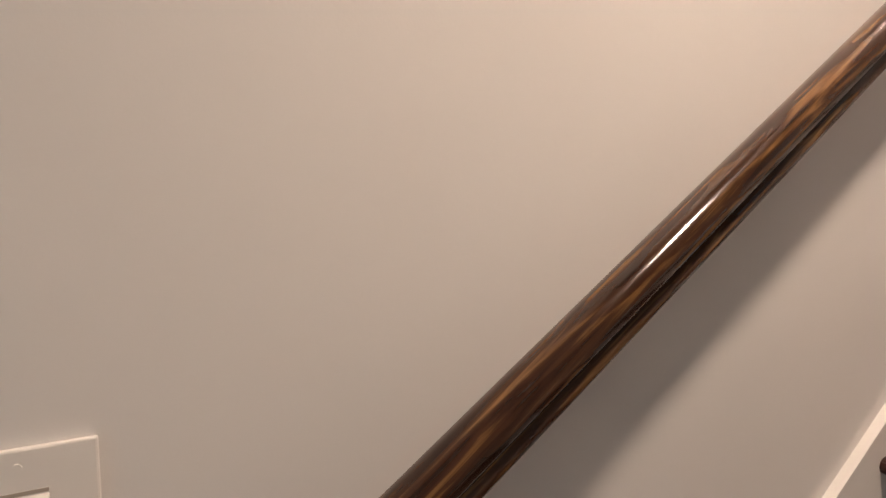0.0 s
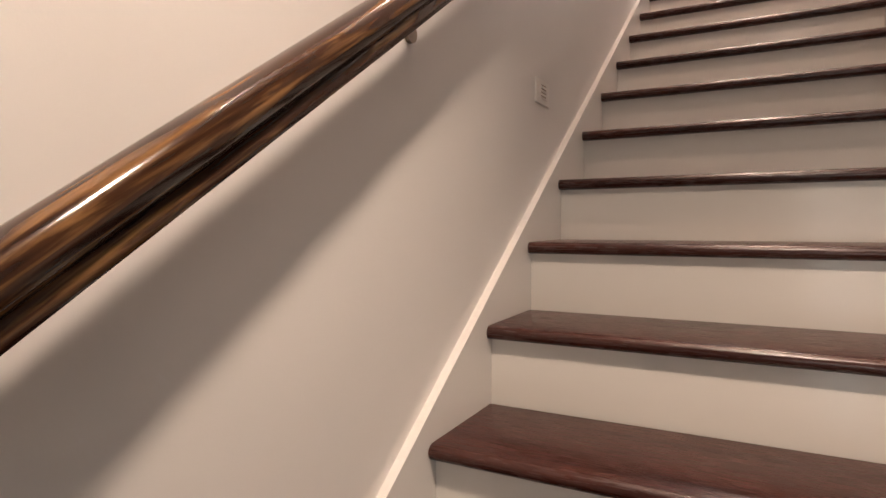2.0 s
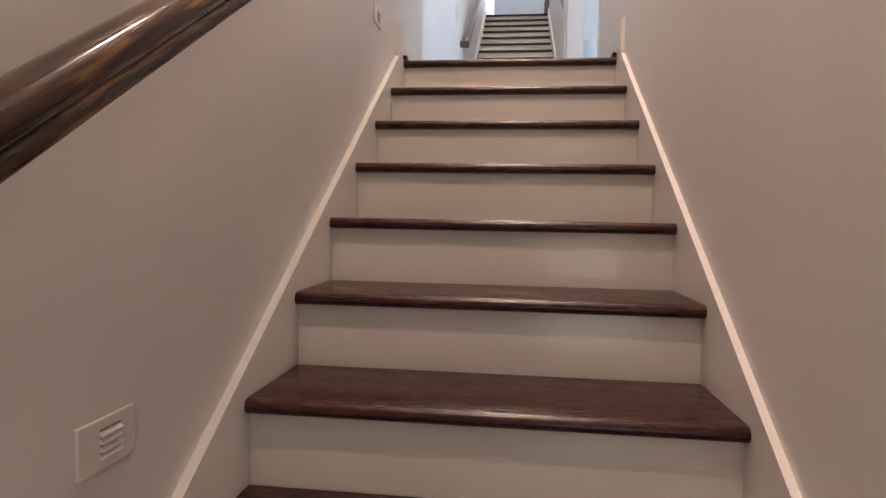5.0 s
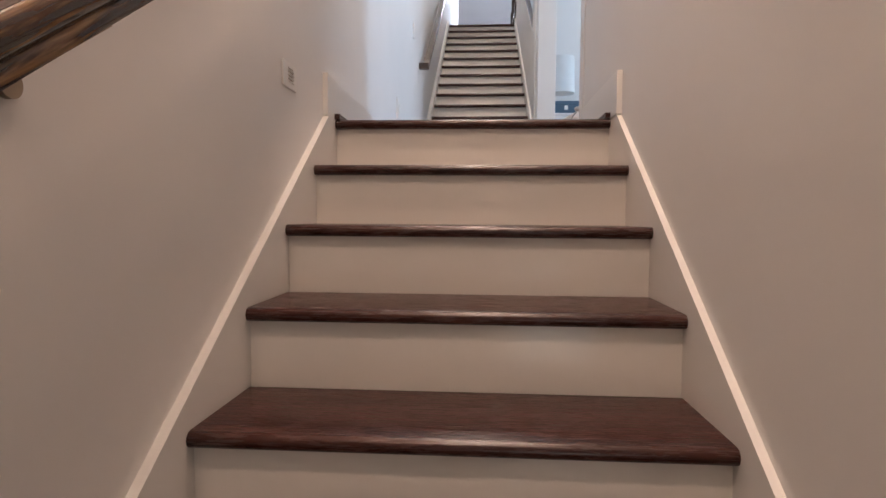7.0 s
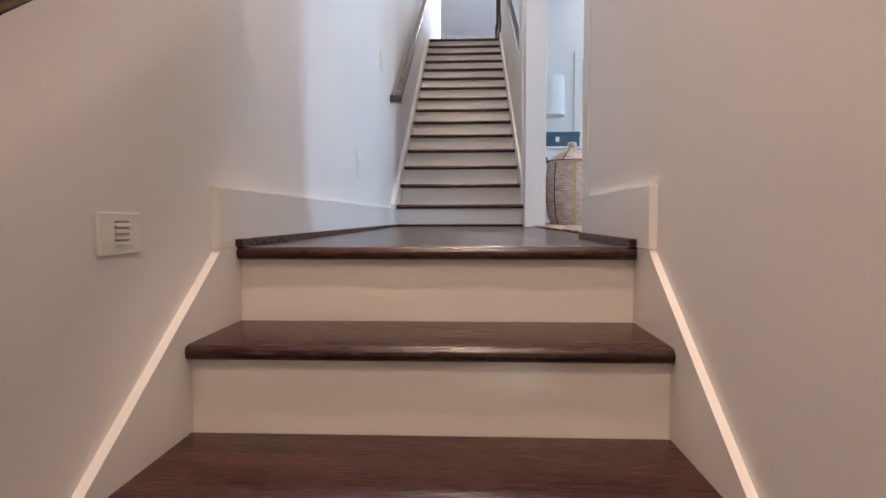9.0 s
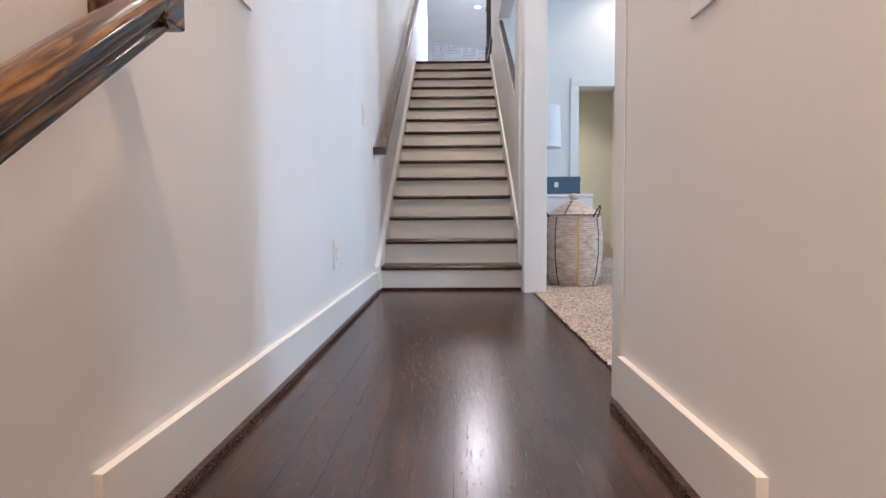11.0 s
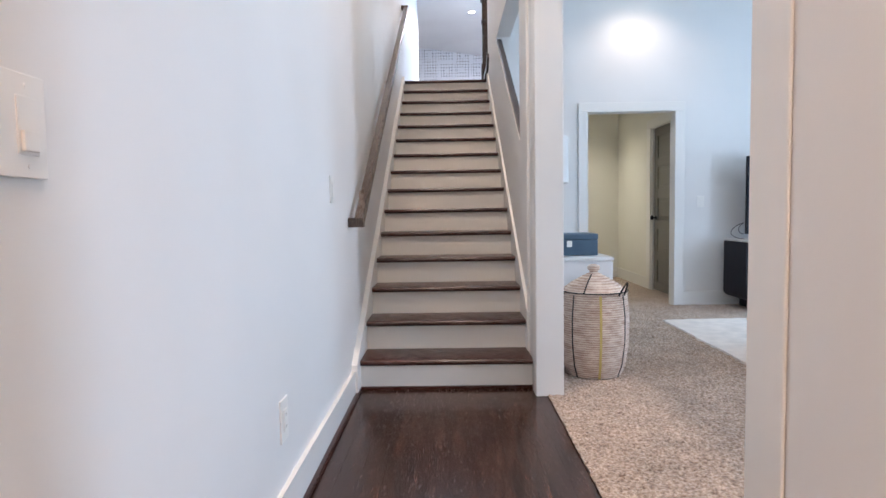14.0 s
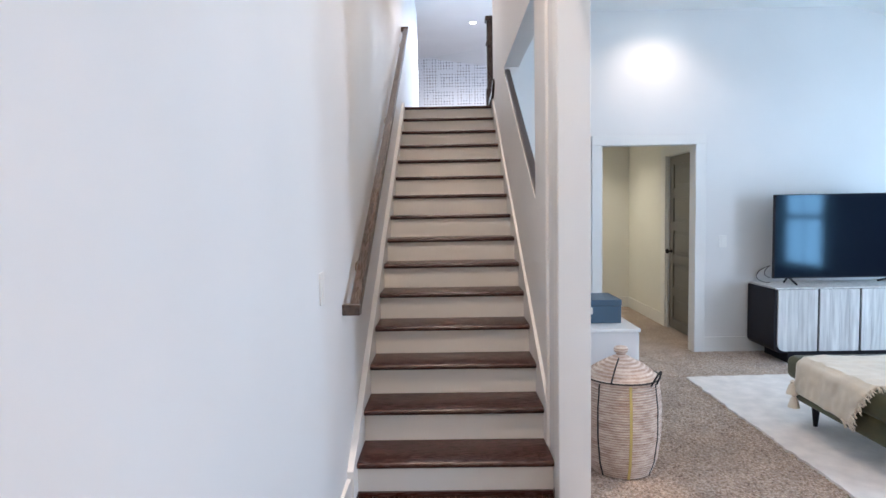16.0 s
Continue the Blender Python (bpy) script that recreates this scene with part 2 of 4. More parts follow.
def sweep(bm, path, outline, up=(0, 0, 1)):
    """Carries an outline of (sideways, upward) points along a path, closed at both ends."""
    rings = []
    for i, p in enumerate(path):
        p = Vector(p)
        a = Vector(path[max(i - 1, 0)])
        b = Vector(path[min(i + 1, len(path) - 1)])
        d = (b - a).normalized()
        side = d.cross(Vector(up)).normalized()
        top = side.cross(d).normalized()
        rings.append([bm.verts.new(p + side * s + top * t) for s, t in outline])
    k = len(outline)
    for r, q in zip(rings, rings[1:]):
        for i in range(k):
            bm.faces.new((r[i], r[(i + 1) % k], q[(i + 1) % k], q[i]))
    bm.faces.new(rings[0][::-1])
    bm.faces.new(rings[-1])


def lathe(bm, profile, cx=0.0, cy=0.0, seg=32, squash=1.0, caps=True):
    rings = []
    for r, z in profile:
        rings.append([bm.verts.new((cx + r * math.cos(2 * math.pi * i / seg), cy + squash * r * math.sin(2 * math.pi * i / seg), z)) for i in range(seg)])
    for a, b in zip(rings, rings[1:]):
        for i in range(seg):
            bm.faces.new((a[i], a[(i + 1) % seg], b[(i + 1) % seg], b[i]))
    if caps:
        bm.faces.new(rings[0][::-1])
        bm.faces.new(rings[-1])


def circle(r, n=12, stretch=1.0):
    return [(r * math.cos(2 * math.pi * i / n), stretch * r * math.sin(2 * math.pi * i / n)) for i in range(n)]


def part(name, bm, mat, parent=None, label="", smooth=False):
    bmesh.ops.recalc_face_normals(bm, faces=bm.faces)
    me = bpy.data.meshes.new(name)
    bm.transform(Matrix.Scale(UNIT, 4))
    bm.to_mesh(me)
    bm.free()
    me.materials.append(mat)
    if smooth:
        for p in me.polygons:
            p.use_smooth = True
        me.set_sharp_from_angle(angle=radians(40))
    ob = new(name, me)
    if parent:
        ob.parent = parent
        ob.matrix_parent_inverse = parent.matrix_basis.inverted()
    return tagged(ob, label)


def thing(name, x, y, z, label, category, group="", kind="", turn=0.0):
    ob = new(name)
    ob.matrix_basis = pose(x * UNIT, y * UNIT, z * UNIT, 0, 0, turn)
    ob.empty_display_size = 0.1
    return tagged(ob, label, category, group, kind)


def plain(name, mat, label, *boxes, bevel=0.0, category="wall", kind="structure"):
    bm = bmesh.new()
    for b in boxes:
        box(bm, *b, bevel=bevel)
    return tagged(part(name, bm, mat), label, category, "", kind)


# ---- plan ----
RISE, RUN1 = 0.17, 0.2501
RISE2, RUN2 = 0.1623, 0.2610
XL, XR = 0.0, 0.892          # lower stair between its skirts
UL, UR = -0.0075, 0.909       # upper stair between its skirts
WALL_L, WALL_R = -0.018, 0.907
WALL_U = -0.037              # the left wall beside the upper stair
S1Y, S1END = 2.957, 15        # first nosing of the upper stair, and the number of them
TOPZ = S1END * RISE2
TOPY = S1Y + (S1END - 1) * RUN2
HIGH = 4.95
ROOM_N, ROOM_E, ROOM_S = 5.62, 6.0, 0.40
ROOM_Z = 3.06
SOFFIT = 2.53
D0, D1, DH = 1.818, 2.653, 1.882     # the doorway to the hall
WZ0, WZM, WZ1 = 0.36, 1.13, 1.90    # sill, meeting rail and head of the windows


def nose1(y):
    return y * RISE / RUN1


def nose2(y):
    return RISE2 + (y - S1Y) * RISE2 / RUN2


# ---- structure ----
# left wall: along the lower stair, then turning a little along landing and upper stair
bm = bmesh.new()
prism(bm, [(WALL_L, -5.6), (WALL_L, 0.0), (WALL_U, 2.85), (WALL_U, TOPY + 0.5), (-0.25, TOPY + 0.5), (-0.25, -5.6)], 2, LOWZ - 0.1, HIGH + 0.1)
wall_west = tagged(part("wall_west", bm, M_WALL), "off-white painted wall along both stairs and the landing", "wall", "", "structure")
# right wall of the lower stair up to the opening beside the landing
plain("wall_east", M_WALL, "off-white painted wall beside the lower stair and landing",
      (WALL_R, -1.98, LOWZ, 1.05, 0.700, HIGH), (WALL_R, -3.6, 1.2, 1.05, -1.98, HIGH))
bm = bmesh.new()
prism(bm, [(-3.6, LOWZ), (-1.98, LOWZ), (-1.98, nose1(-1.98)), (-3.6, nose1(-3.6))], 0, WALL_R, 1.05)
tagged(part("wall_low", bm, M_WALL), "white painted low sloping wall beside the lower stair", "wall", "", "structure")
# pier, low wall and header between the upper stair and the room
bm = bmesh.new()
box(bm, UR + 0.015, 2.849, 0, 1.05, 3.17, 2.65)
box(bm, UR + 0.018, 3.17, 0, 1.05, 3.60, SOFFIT)
prism(bm, [(3.60, 0), (5.36, 0), (5.36, nose2(5.36) + 0.825), (3.60, nose2(3.60) + 0.825)], 0, UR + 0.018, UR + 0.066)
box(bm, UR + 0.018, 5.36, 0, 1.05, TOPY - 0.02, SOFFIT)
box(bm, UR + 0.018, 3.17, SOFFIT, 1.05, TOPY - 0.02, HIGH)
box(bm, UR + 0.015, 2.849, 2.65, 1.05, 3.17, HIGH)
tagged(part("wall_stair", bm, M_WALL), "off-white wall with a sloping opening between upper stair and room", "wall", "", "structure")
plain("wall_above_opening", M_WALL, "off-white wall above the wide opening to the room", (WALL_R, 0.700, 2.65, 1.05, 2.847, HIGH))
# room shell
plain("wall_north", M_WALL, "off-white far wall of the room with a doorway",
      (1.05, ROOM_N, 0, D0, ROOM_N + 0.12, HIGH), (D1, ROOM_N, 0, ROOM_E, ROOM_N + 0.12, HIGH), (D0, ROOM_N, DH, D1, ROOM_N + 0.12, HIGH))
plain("wall_room_east", M_WALL, "off-white window wall of the room",
      (ROOM_E, ROOM_S, 0, ROOM_E + 0.15, W1[0], 3.9), (ROOM_E, W1[1], 0, ROOM_E + 0.15, W2[0], 3.9), (ROOM_E, W2[1], 0, ROOM_E + 0.15, ROOM_N + 0.12, 3.9),
      (ROOM_E, W1[0], 0, ROOM_E + 0.15, W1[1], WZ0), (ROOM_E, W2[0], 0, ROOM_E + 0.15, W2[1], WZ0),
      (ROOM_E, W1[0], WZ1, ROOM_E + 0.15, W1[1], 3.9), (ROOM_E, W2[0], WZ1, ROOM_E + 0.15, W2[1], 3.9))
plain("wall_room_south", M_WALL, "off-white near wall of the room", (1.05, ROOM_S - 0.12, 0, ROOM_E + 0.15, ROOM_S, 3.9))
bm = bmesh.new()
prism(bm, [(1.05, ROOM_Z), (4.0, ROOM_Z), (ROOM_E, 2.46), (ROOM_E, 3.85), (1.05, 3.85)], 1, ROOM_S, ROOM_N)
tagged(part("ceiling_room", bm, M_CEIL), "white ceiling of the room, sloping at one side", "ceiling", "", "structure")
plain("floor_room", M_CARPET, "tan carpet subfloor", (1.0, 0.700, -0.15, ROOM_E, ROOM_N, -0.004), (1.06, ROOM_S, -0.15, ROOM_E, 0.700, -0.004), category="floor")
# lower hall floor, back wall, ceilings
plain("floor_lower", M_PLANK, "dark stained wooden floor at the foot of the lower stair", (-0.25, -5.6, LOWZ - 0.1, 3.0, -3.9, LOWZ), category="floor")
plain("wall_south", M_WALL, "off-white wall behind the foot of the lower stair", (-0.25, -5.72, LOWZ, 0.80, -5.6, 0.02), (1.62, -5.72, LOWZ, 3.0, -5.6, 0.02), (0.80, -5.72, LOWZ + 1.93, 1.62, -5.6, 0.02))
door_south = thing("door_south", 1.21, -5.66, LOWZ, "white painted outer door with two tall narrow frosted panes", "door", "", "structure")
bm = bmesh.new()
for b in ((0.80, 0.93), (1.07, 1.36), (1.50, 1.62)):
    box(bm, b[0], -5.68, LOWZ, b[1], -5.64, LOWZ + 1.93)
for b in ((0.93, 1.07), (1.36, 1.50)):
    box(bm, b[0], -5.68, LOWZ, b[1], -5.64, LOWZ + 0.16)
    box(bm, b[0], -5.68, LOWZ + 1.80, b[1], -5.64, LOWZ + 1.93)
part("leaf", bm, M_TRIM, door_south)
for x0 in (0.93, 1.36):
    bm = bmesh.new()
    box(bm, x0, -5.664, LOWZ + 0.16, x0 + 0.14, -5.658, LOWZ + 1.80)
    pane = part("pane", bm, M_GLASS, door_south)
    pane.visible_shadow = False
plain("wall_lower_room", M_WALL, "off-white wall of the space beside the lower stair", (3.0, -5.72, LOWZ, 3.1, -1.9, 1.4), (1.05, -1.96, LOWZ, 3.0, -1.9, 1.4), (1.05, -2.9, 1.2, 3.0, -1.9, 1.3), (1.05, -3.0, 0.12, 3.0, -2.9, 1.3))
plain("floor_lower_room", M_PLANK, "dark wooden floor beside the lower stair", (1.05, -3.9, LOWZ - 0.1, 3.0, -1.98, LOWZ), category="floor")
plain("ceiling_lower", M_CEIL, "white ceiling above the foot of the lower stair", (-0.25, -5.72, 0.02, 3.1, -2.9, 0.12), category="ceiling")
plain("ceiling_lower_step", M_CEIL, "white bulkhead over the lower stair", (-0.2, -3.0, 0.12, 0.897, -2.9, 2.8), category="ceiling")
plain("ceiling_landing", M_CEIL, "white ceiling above the landing", (-0.2, -3.0, 2.7, 0.897, 0.6, 2.8), category="ceiling")
plain("ceiling_landing_step", M_CEIL, "white bulkhead between landing and upper stair", (-0.2, 0.6, 2.7, 0.897, 0.72, HIGH), category="ceiling")
# hall behind the doorway
plain("wall_hall", M_HALL, "cream painted hall walls", (2.83, ROOM_N + 0.12, 0, 3.1, 5.95, 2.34), (2.83, 6.79, 0, 3.1, 8.15, 2.34), (2.83, 5.95, 1.885, 3.1, 6.79, 2.34),
      (1.4, 8.15, 0, 3.1, 8.25, 2.34), (1.3, ROOM_N + 0.12, 0, 1.4, 8.25, 2.34))
plain("ceiling_hall", M_CEIL, "white hall ceiling", (1.3, ROOM_N + 0.12, 2.34, 3.1, 8.25, 2.4), category="ceiling")
plain("floor_hall", M_CARPET, "tan carpet in the hall", (1.3, ROOM_N, -0.15, 3.1, 8.25, 0.0), category="floor")
# upper floor
plain("floor_upper", M_PLANK, "dark wooden floor of the upper storey", (-2.2, TOPY + 0.083, TOPZ - 0.024, 4.0, 15.1, TOPZ), category="floor")
plain("wall_paper", M_PAPER, "far upstairs wall covered in patterned paper", (-2.2, 14.55, TOPZ, 4.0, 14.65, 6.2))
plain("wall_upper", M_WALL, "off-white walls of the upper storey", (-2.3, TOPY + 0.5, TOPZ, -2.2, 14.65, 6.2), (4.0, TOPY, TOPZ, 4.1, 9.4, 6.2), (4.0, 11.6, TOPZ, 4.1, 14.65, 6.2), (4.0, 9.4, TOPZ, 4.1, 11.6, 3.1), (4.0, 9.4, 4.3, 4.1, 11.6, 6.2),
      (-2.2, TOPY + 0.38, TOPZ, -0.25, TOPY + 0.5, 6.2), (-2.2, TOPY + 0.5, TOPZ, -0.1, 11.5, HIGH))
bm = bmesh.new()
for x0, x1, drop0, drop1 in ((-2.2, -0.05, 0.0, 0.0), (-0.05, 4.0, 0.0, 0.62)):
    vs = [bm.verts.new(p) for p in ((x0, 12.3, HIGH), (x1, 12.3, HIGH), (x1, 14.55, HIGH - drop1), (x0, 14.55, HIGH - drop0),
                                    (x0, 12.3, HIGH + 0.1), (x1, 12.3, HIGH + 0.1), (x1, 14.55, HIGH + 0.1), (x0, 14.55, HIGH + 0.1))]
    for f in ((3, 2, 1, 0), (4, 5, 6, 7), (0, 1, 5, 4), (1, 2, 6, 5), (2, 3, 7, 6), (3, 0, 4, 7)):
        bm.faces.new([vs[i] for i in f])
box(bm, -0.25, 0.6, HIGH, 4.1, 12.3, HIGH + 0.1)
box(bm, -2.3, TOPY, HIGH, -0.25, 12.3, HIGH + 0.1)
tagged(part("ceiling_upper", bm, M_CEIL), "white vaulted ceiling of the upper storey", "ceiling", "", "structure")
plain("wall_void", M_WALL, "off-white wall closing the roof space", (1.05, 0.28, 3.8, 4.1, 0.40, HIGH), (4.1, 0.40, 3.86, 4.2, TOPY, HIGH))

# ---- stairs ----


def tread_mesh(x0, x1, run):
    """A tread board with a rounded nose; its origin is the top of the nose."""
    bm = bmesh.new()
    r = 0.0145
    out = [(run + 0.02, 0.0), (run + 0.02, -0.029)]
    out += [(r - r * math.sin(a), -r - r * math.cos(a)) for a in (0, 0.5, 1.0, 1.57, 2.1, 2.65, 3.14)]
    prism(bm, out, 0, x0, x1)
    bmesh.ops.recalc_face_normals(bm, faces=bm.faces)
    return bm


def stair(name, x0, x1, y_of, z_of, count, run, label, full):
    rise = abs(z_of(1) - z_of(0))
    top = thing(name, (x0 + x1) / 2, y_of(0), z_of(0) - 0.2, label, "stairs", "", "structure")
    for k in range(count):
        bm = tread_mesh(x0 - 0.004, x1 + 0.004, 0.062 if k == full else run)
        bmesh.ops.translate(bm, verts=bm.verts, vec=(0, y_of(k), z_of(k)))
        part("tread", bm, M_TREAD, top, "dark brown stained wooden tread with a rounded nose", True)
    for k in range(count):
        bm = bmesh.new()
        box(bm, x0 - 0.004, y_of(k) + 0.027, z_of(k) - rise - 0.003, x1 + 0.004, y_of(k) + 0.042, z_of(k) - 0.0292)
        part("riser", bm, M_RISER, top, "white painted riser with a soft gloss")
    return top


stair("stair_lower", XL, XR, lambda k: -k * RUN1, lambda k: -k * RISE, 16, RUN1, "white stair with dark brown treads up to the landing", 0)
stair("stair_upper", UL, UR, lambda k: S1Y + k * RUN2, lambda k: (k + 1) * RISE2, S1END, RUN2, "white stair with dark brown treads above the landing", S1END - 1)


def skirt(name, x0, x1, y0, y1, line, lift, label):
    bm = bmesh.new()
    prism(bm, [(y0, line(y0) - 0.42), (y1, line(y1) - 0.42), (y1, line(y1) + lift), (y0, line(y0) + lift)], 0, x0, x1)
    return tagged(part(name, bm, M_TRIM), label, "trim", "", "structure")


skirt("skirt_board", WALL_L - 0.002, XL, -4.6, -0.078, nose1, 0.052, "white skirt board along the lower stair")
skirt("skirt_board", XR, WALL_R + 0.002, -4.6, -0.078, nose1, 0.052, "white skirt board along the lower stair")
plain("skirt_end", M_TRIM, "white skirt board end below the landing edge", (WALL_L - 0.002, -0.078, -0.42, XL, 0.045, -0.001), (XR, -0.078, -0.42, WALL_R + 0.002, 0.045, -0.001), category="trim")
skirt("skirt_board", WALL_U - 0.002, UL, 2.87, TOPY - 0.03, nose2, 0.055, "white skirt board along the upper stair")
skirt("skirt_board", UR, UR + 0.017, 3.15, TOPY - 0.03, nose2, 0.095, "white skirt board along the upper stair")

# ---- landing floor and trim ----
landing = thing("floor_landing", 0.4, 1.7, -0.02, "dark stained glossy hardwood floor of the landing", "floor", "", "structure")
bm = bmesh.new()
box(bm, -0.11, 0.083, -0.06, 0.974, S1Y + 0.03, -0.0205)
part("subfloor", bm, M_SLOT, landing)
x = -0.1
while x < 0.97:
    w = min(0.083, 0.974 - x)
    y = 0.0825
    while y < S1Y + 0.02:
        length = min(random.uniform(0.5, 1.3), S1Y + 0.025 - y)
        if S1Y + 0.025 - y - length < 0.12:
            length = S1Y + 0.025 - y
        bm = bmesh.new()
        box(bm, x + 0.00008, y + 0.0001, -0.02, x + w - 0.00008, y + length - 0.0001, 0.0, 0.0003, 1)
        part("plank", bm, M_PLANK, landing)
        y += length
    x += w


def slanted(name, x_at, y0, y1, z0, z1, out, mat, label, category="trim"):
    """A board along the west wall of the landing, which turns a little; out: how far it stands out."""
    bm = bmesh.new()
    prism(bm, [(x_at(y0), y0), (x_at(y0) + out, y0), (x_at(y1) + out, y1), (x_at(y1), y1)], 2, z0, z1)
    return tagged(part(name, bm, mat), label, category, "", "structure")


def west(y):
    return WALL_L + (WALL_U - WALL_L) * min(max(y, 0), 2.85) / 2.85


slanted("baseboard", west, -0.085, 2.92, 0.0, 0.131, 0.0165, M_TRIM, "white painted baseboard along the landing", "baseboard")
slanted("shoe_molding", lambda y: west(y) + 0.0165, 0.0, 2.967, 0.001, 0.018, 0.016, M_TREAD, "dark stained quarter-round at the foot of the wall")
plain("baseboard", M_TRIM, "white painted baseboard beside the landing", (WALL_R - 0.0165, -0.085, 0.0, WALL_R, 0.604, 0.131), category="baseboard")
plain("shoe_molding", M_TREAD, "dark stained quarter-round at the foot of the wall", (WALL_R - 0.032, 0.0, 0.001, WALL_R - 0.0165, 0.604, 0.018), category="trim")
plain("shoe_molding", M_TREAD, "dark stained quarter-round below the first riser", (UL, S1Y + 0.011, 0.001, UR, S1Y + 0.0268, 0.018), category="trim")


def casing(label, *boxes):
    return plain("door_casing", M_TRIM, label, *boxes, bevel=0.003, category="trim")


casing("white painted flat casing round the wide opening", (WALL_R - 0.005, 0.605, 0.0, WALL_R, 0.700, 2.65), (WALL_R - 0.018, 0.681, 2.651, WALL_R, 2.847, 2.75), (WALL_R + 0.01, 0.7001, 0.0, 1.068, 0.712, 2.65))
casing("white painted casing of the post beside the upper stair", (UR + 0.003, 2.833, 0.0, 1.053, 2.849, 2.65))
casing("white painted trim at the edge of the stair wall", (UR + 0.001, 2.8491, 0.0, UR + 0.015, 2.94, 2.65), (UR + 0.001, 3.14, 0.39, UR + 0.018, 3.168, 2.65))
casing("white painted flat casing round the hall doorway", (D0 - 0.092, ROOM_N - 0.018, 0, D0, ROOM_N, DH), (D1, ROOM_N - 0.018, 0, D1 + 0.092, ROOM_N, DH), (D0 - 0.092, ROOM_N - 0.018, DH + 0.001, D1 + 0.092, ROOM_N, DH + 0.088))
casing("white painted casing round the grey hall door", (2.815, 5.86, 0, 2.83, 5.945, 1.88), (2.815, 6.795, 0, 2.83, 6.93, 1.88), (2.815, 5.86, 1.881, 2.83, 6.93, 1.975))
casing("white painted casing at the end of the lower stair wall", (WALL_R + 0.03, -2.08, nose1(-2.08) + 0.01, 1.05, -1.982, 1.2))
plain("baseboard", M_TRIM, "white painted baseboard in the room", (D1 + 0.0925, ROOM_N - 0.015, 0, ROOM_E, ROOM_N, 0.14), (1.05, ROOM_N - 0.015, 0, D0 - 0.0925, ROOM_N, 0.14), category="baseboard")
plain("baseboard", M_TRIM, "white painted baseboard in the hall", (2.815, 6.931, 0, 2.83, 8.15, 0.135), (1.4, 8.135, 0, 2.815, 8.15, 0.135), category="baseboard")

# carpet with an uneven pile
def carpet(x0, y0, x1, y1, step, name, label):
    xs = np.arange(x0, x1 + 1e-6, step)
    ys = np.arange(y0, y1 + 1e-6, step)
    rng = np.random.default_rng(4)
    z = 0.004 + 0.009 * rng.random((len(ys), len(xs)))
    gx, gy = np.meshgrid(xs, ys)
    gx = gx + (rng.random(gx.shape) - 0.5) * step * 0.7
    gy = gy + (rng.random(gx.shape) - 0.5) * step * 0.7
    v = np.stack([gx, gy, z], -1).reshape(-1, 3) * UNIT
    n = len(xs)
    i = (np.arange(len(ys) - 1)[:, None] * n + np.arange(n - 1)[None, :]).reshape(-1)
    f = np.stack([i, i + 1, i + 1 + n, i + n], -1)
    me = bpy.data.meshes.new(name)
    me.from_pydata(v.tolist(), [], f.tolist())
    me.materials.append(M_CARPET)
    return tagged(new(name, me), label, "carpet", "", "stuff")


carpet(0.972, 0.715, 3.4, 4.5, 0.011, "carpet", "mottled tan cut-pile carpet beside the landing")
carpet(1.055, 4.5, 5.98, 5.61, 0.018, "carpet", "mottled tan cut-pile carpet at the far side of the room")
carpet(3.4, 0.43, 5.98, 4.5, 0.04, "carpet", "mottled tan cut-pile carpet by the windows")

# ---- handrails ----
RAIL_OUT = [(-0.014, -0.036), (0.014, -0.036), (0.018, -0.030), (0.018, -0.020), (0.014, -0.015), (0.020, -0.010), (0.029, 0.000), (0.031, 0.012),
            (0.026, 0.025), (0.015, 0.033), (0.0, 0.036), (-0.015, 0.033), (-0.026, 0.025), (-0.031, 0.012), (-0.029, 0.0), (-0.020, -0.010), (-0.014, -0.015), (-0.018, -0.020), (-0.018, -0.030)]


def bracket(parent, x_wall, x_rail, y, z_rail, z_wall):
    bm = bmesh.new()
    path = []
    for i in range(7):
        a = i / 6 * math.pi / 2
        path.append((x_wall + (x_rail - x_wall) * (1 - math.cos(a)), y, z_wall + (z_rail - z_wall) * math.sin(a)))
    sweep(bm, path, circle(0.0055, 8), (0, 1, 0))
    b = part("bracket", bm, M_BRONZE, parent, "bronze rail bracket", True)
    bm = bmesh.new()
    sweep(bm, [(x_wall, y, z_wall), (x_wall + 0.008, y, z_wall)], circle(0.016, 16))
    part("rosette", bm, M_BRONZE, b, "", True)
    bm = bmesh.new()
    s = 0.66
    sweep(bm, [(x_rail, y - 0.035, z_rail - 0.035 * s), (x_rail, y + 0.035, z_rail + 0.035 * s)], [(-0.011, -0.003), (0.011, -0.003), (0.011, 0.003), (-0.011, 0.003)])
    part("saddle", bm, M_BRONZE, b)


def handrail(name, x, xw, y0, y1, z_of, outline, label, spots, mat, returns=True):
    top = thing(name, xw, (y0 + y1) / 2, z_of((y0 + y1) / 2), label, "handrail", "handrails along the stairs")
    bm = bmesh.new()
    sweep(bm, [(x, y0, z_of(y0)), (x, y1, z_of(y1))], outline)
    part("rail", bm, mat, top, "", True)
    if returns:
        h = max(t for s, t in outline)
        w = max(s for s, t in outline)
        for name_, y in (("return_end", y0), ("return_end", y1)):
            bm = bmesh.new()
            d = 0.028 if y == y0 else -0.028
            box(bm, xw + 0.001, y - 0.028 + d * 0, z_of(y) - h, x + w, y + 0.028, z_of(y) + h, 0.004)
            part(name_, bm, mat, top)
    for y in spots:
        bracket(top, xw, x, y, z_of(y) - 0.036, z_of(y) - 0.085)
    return top


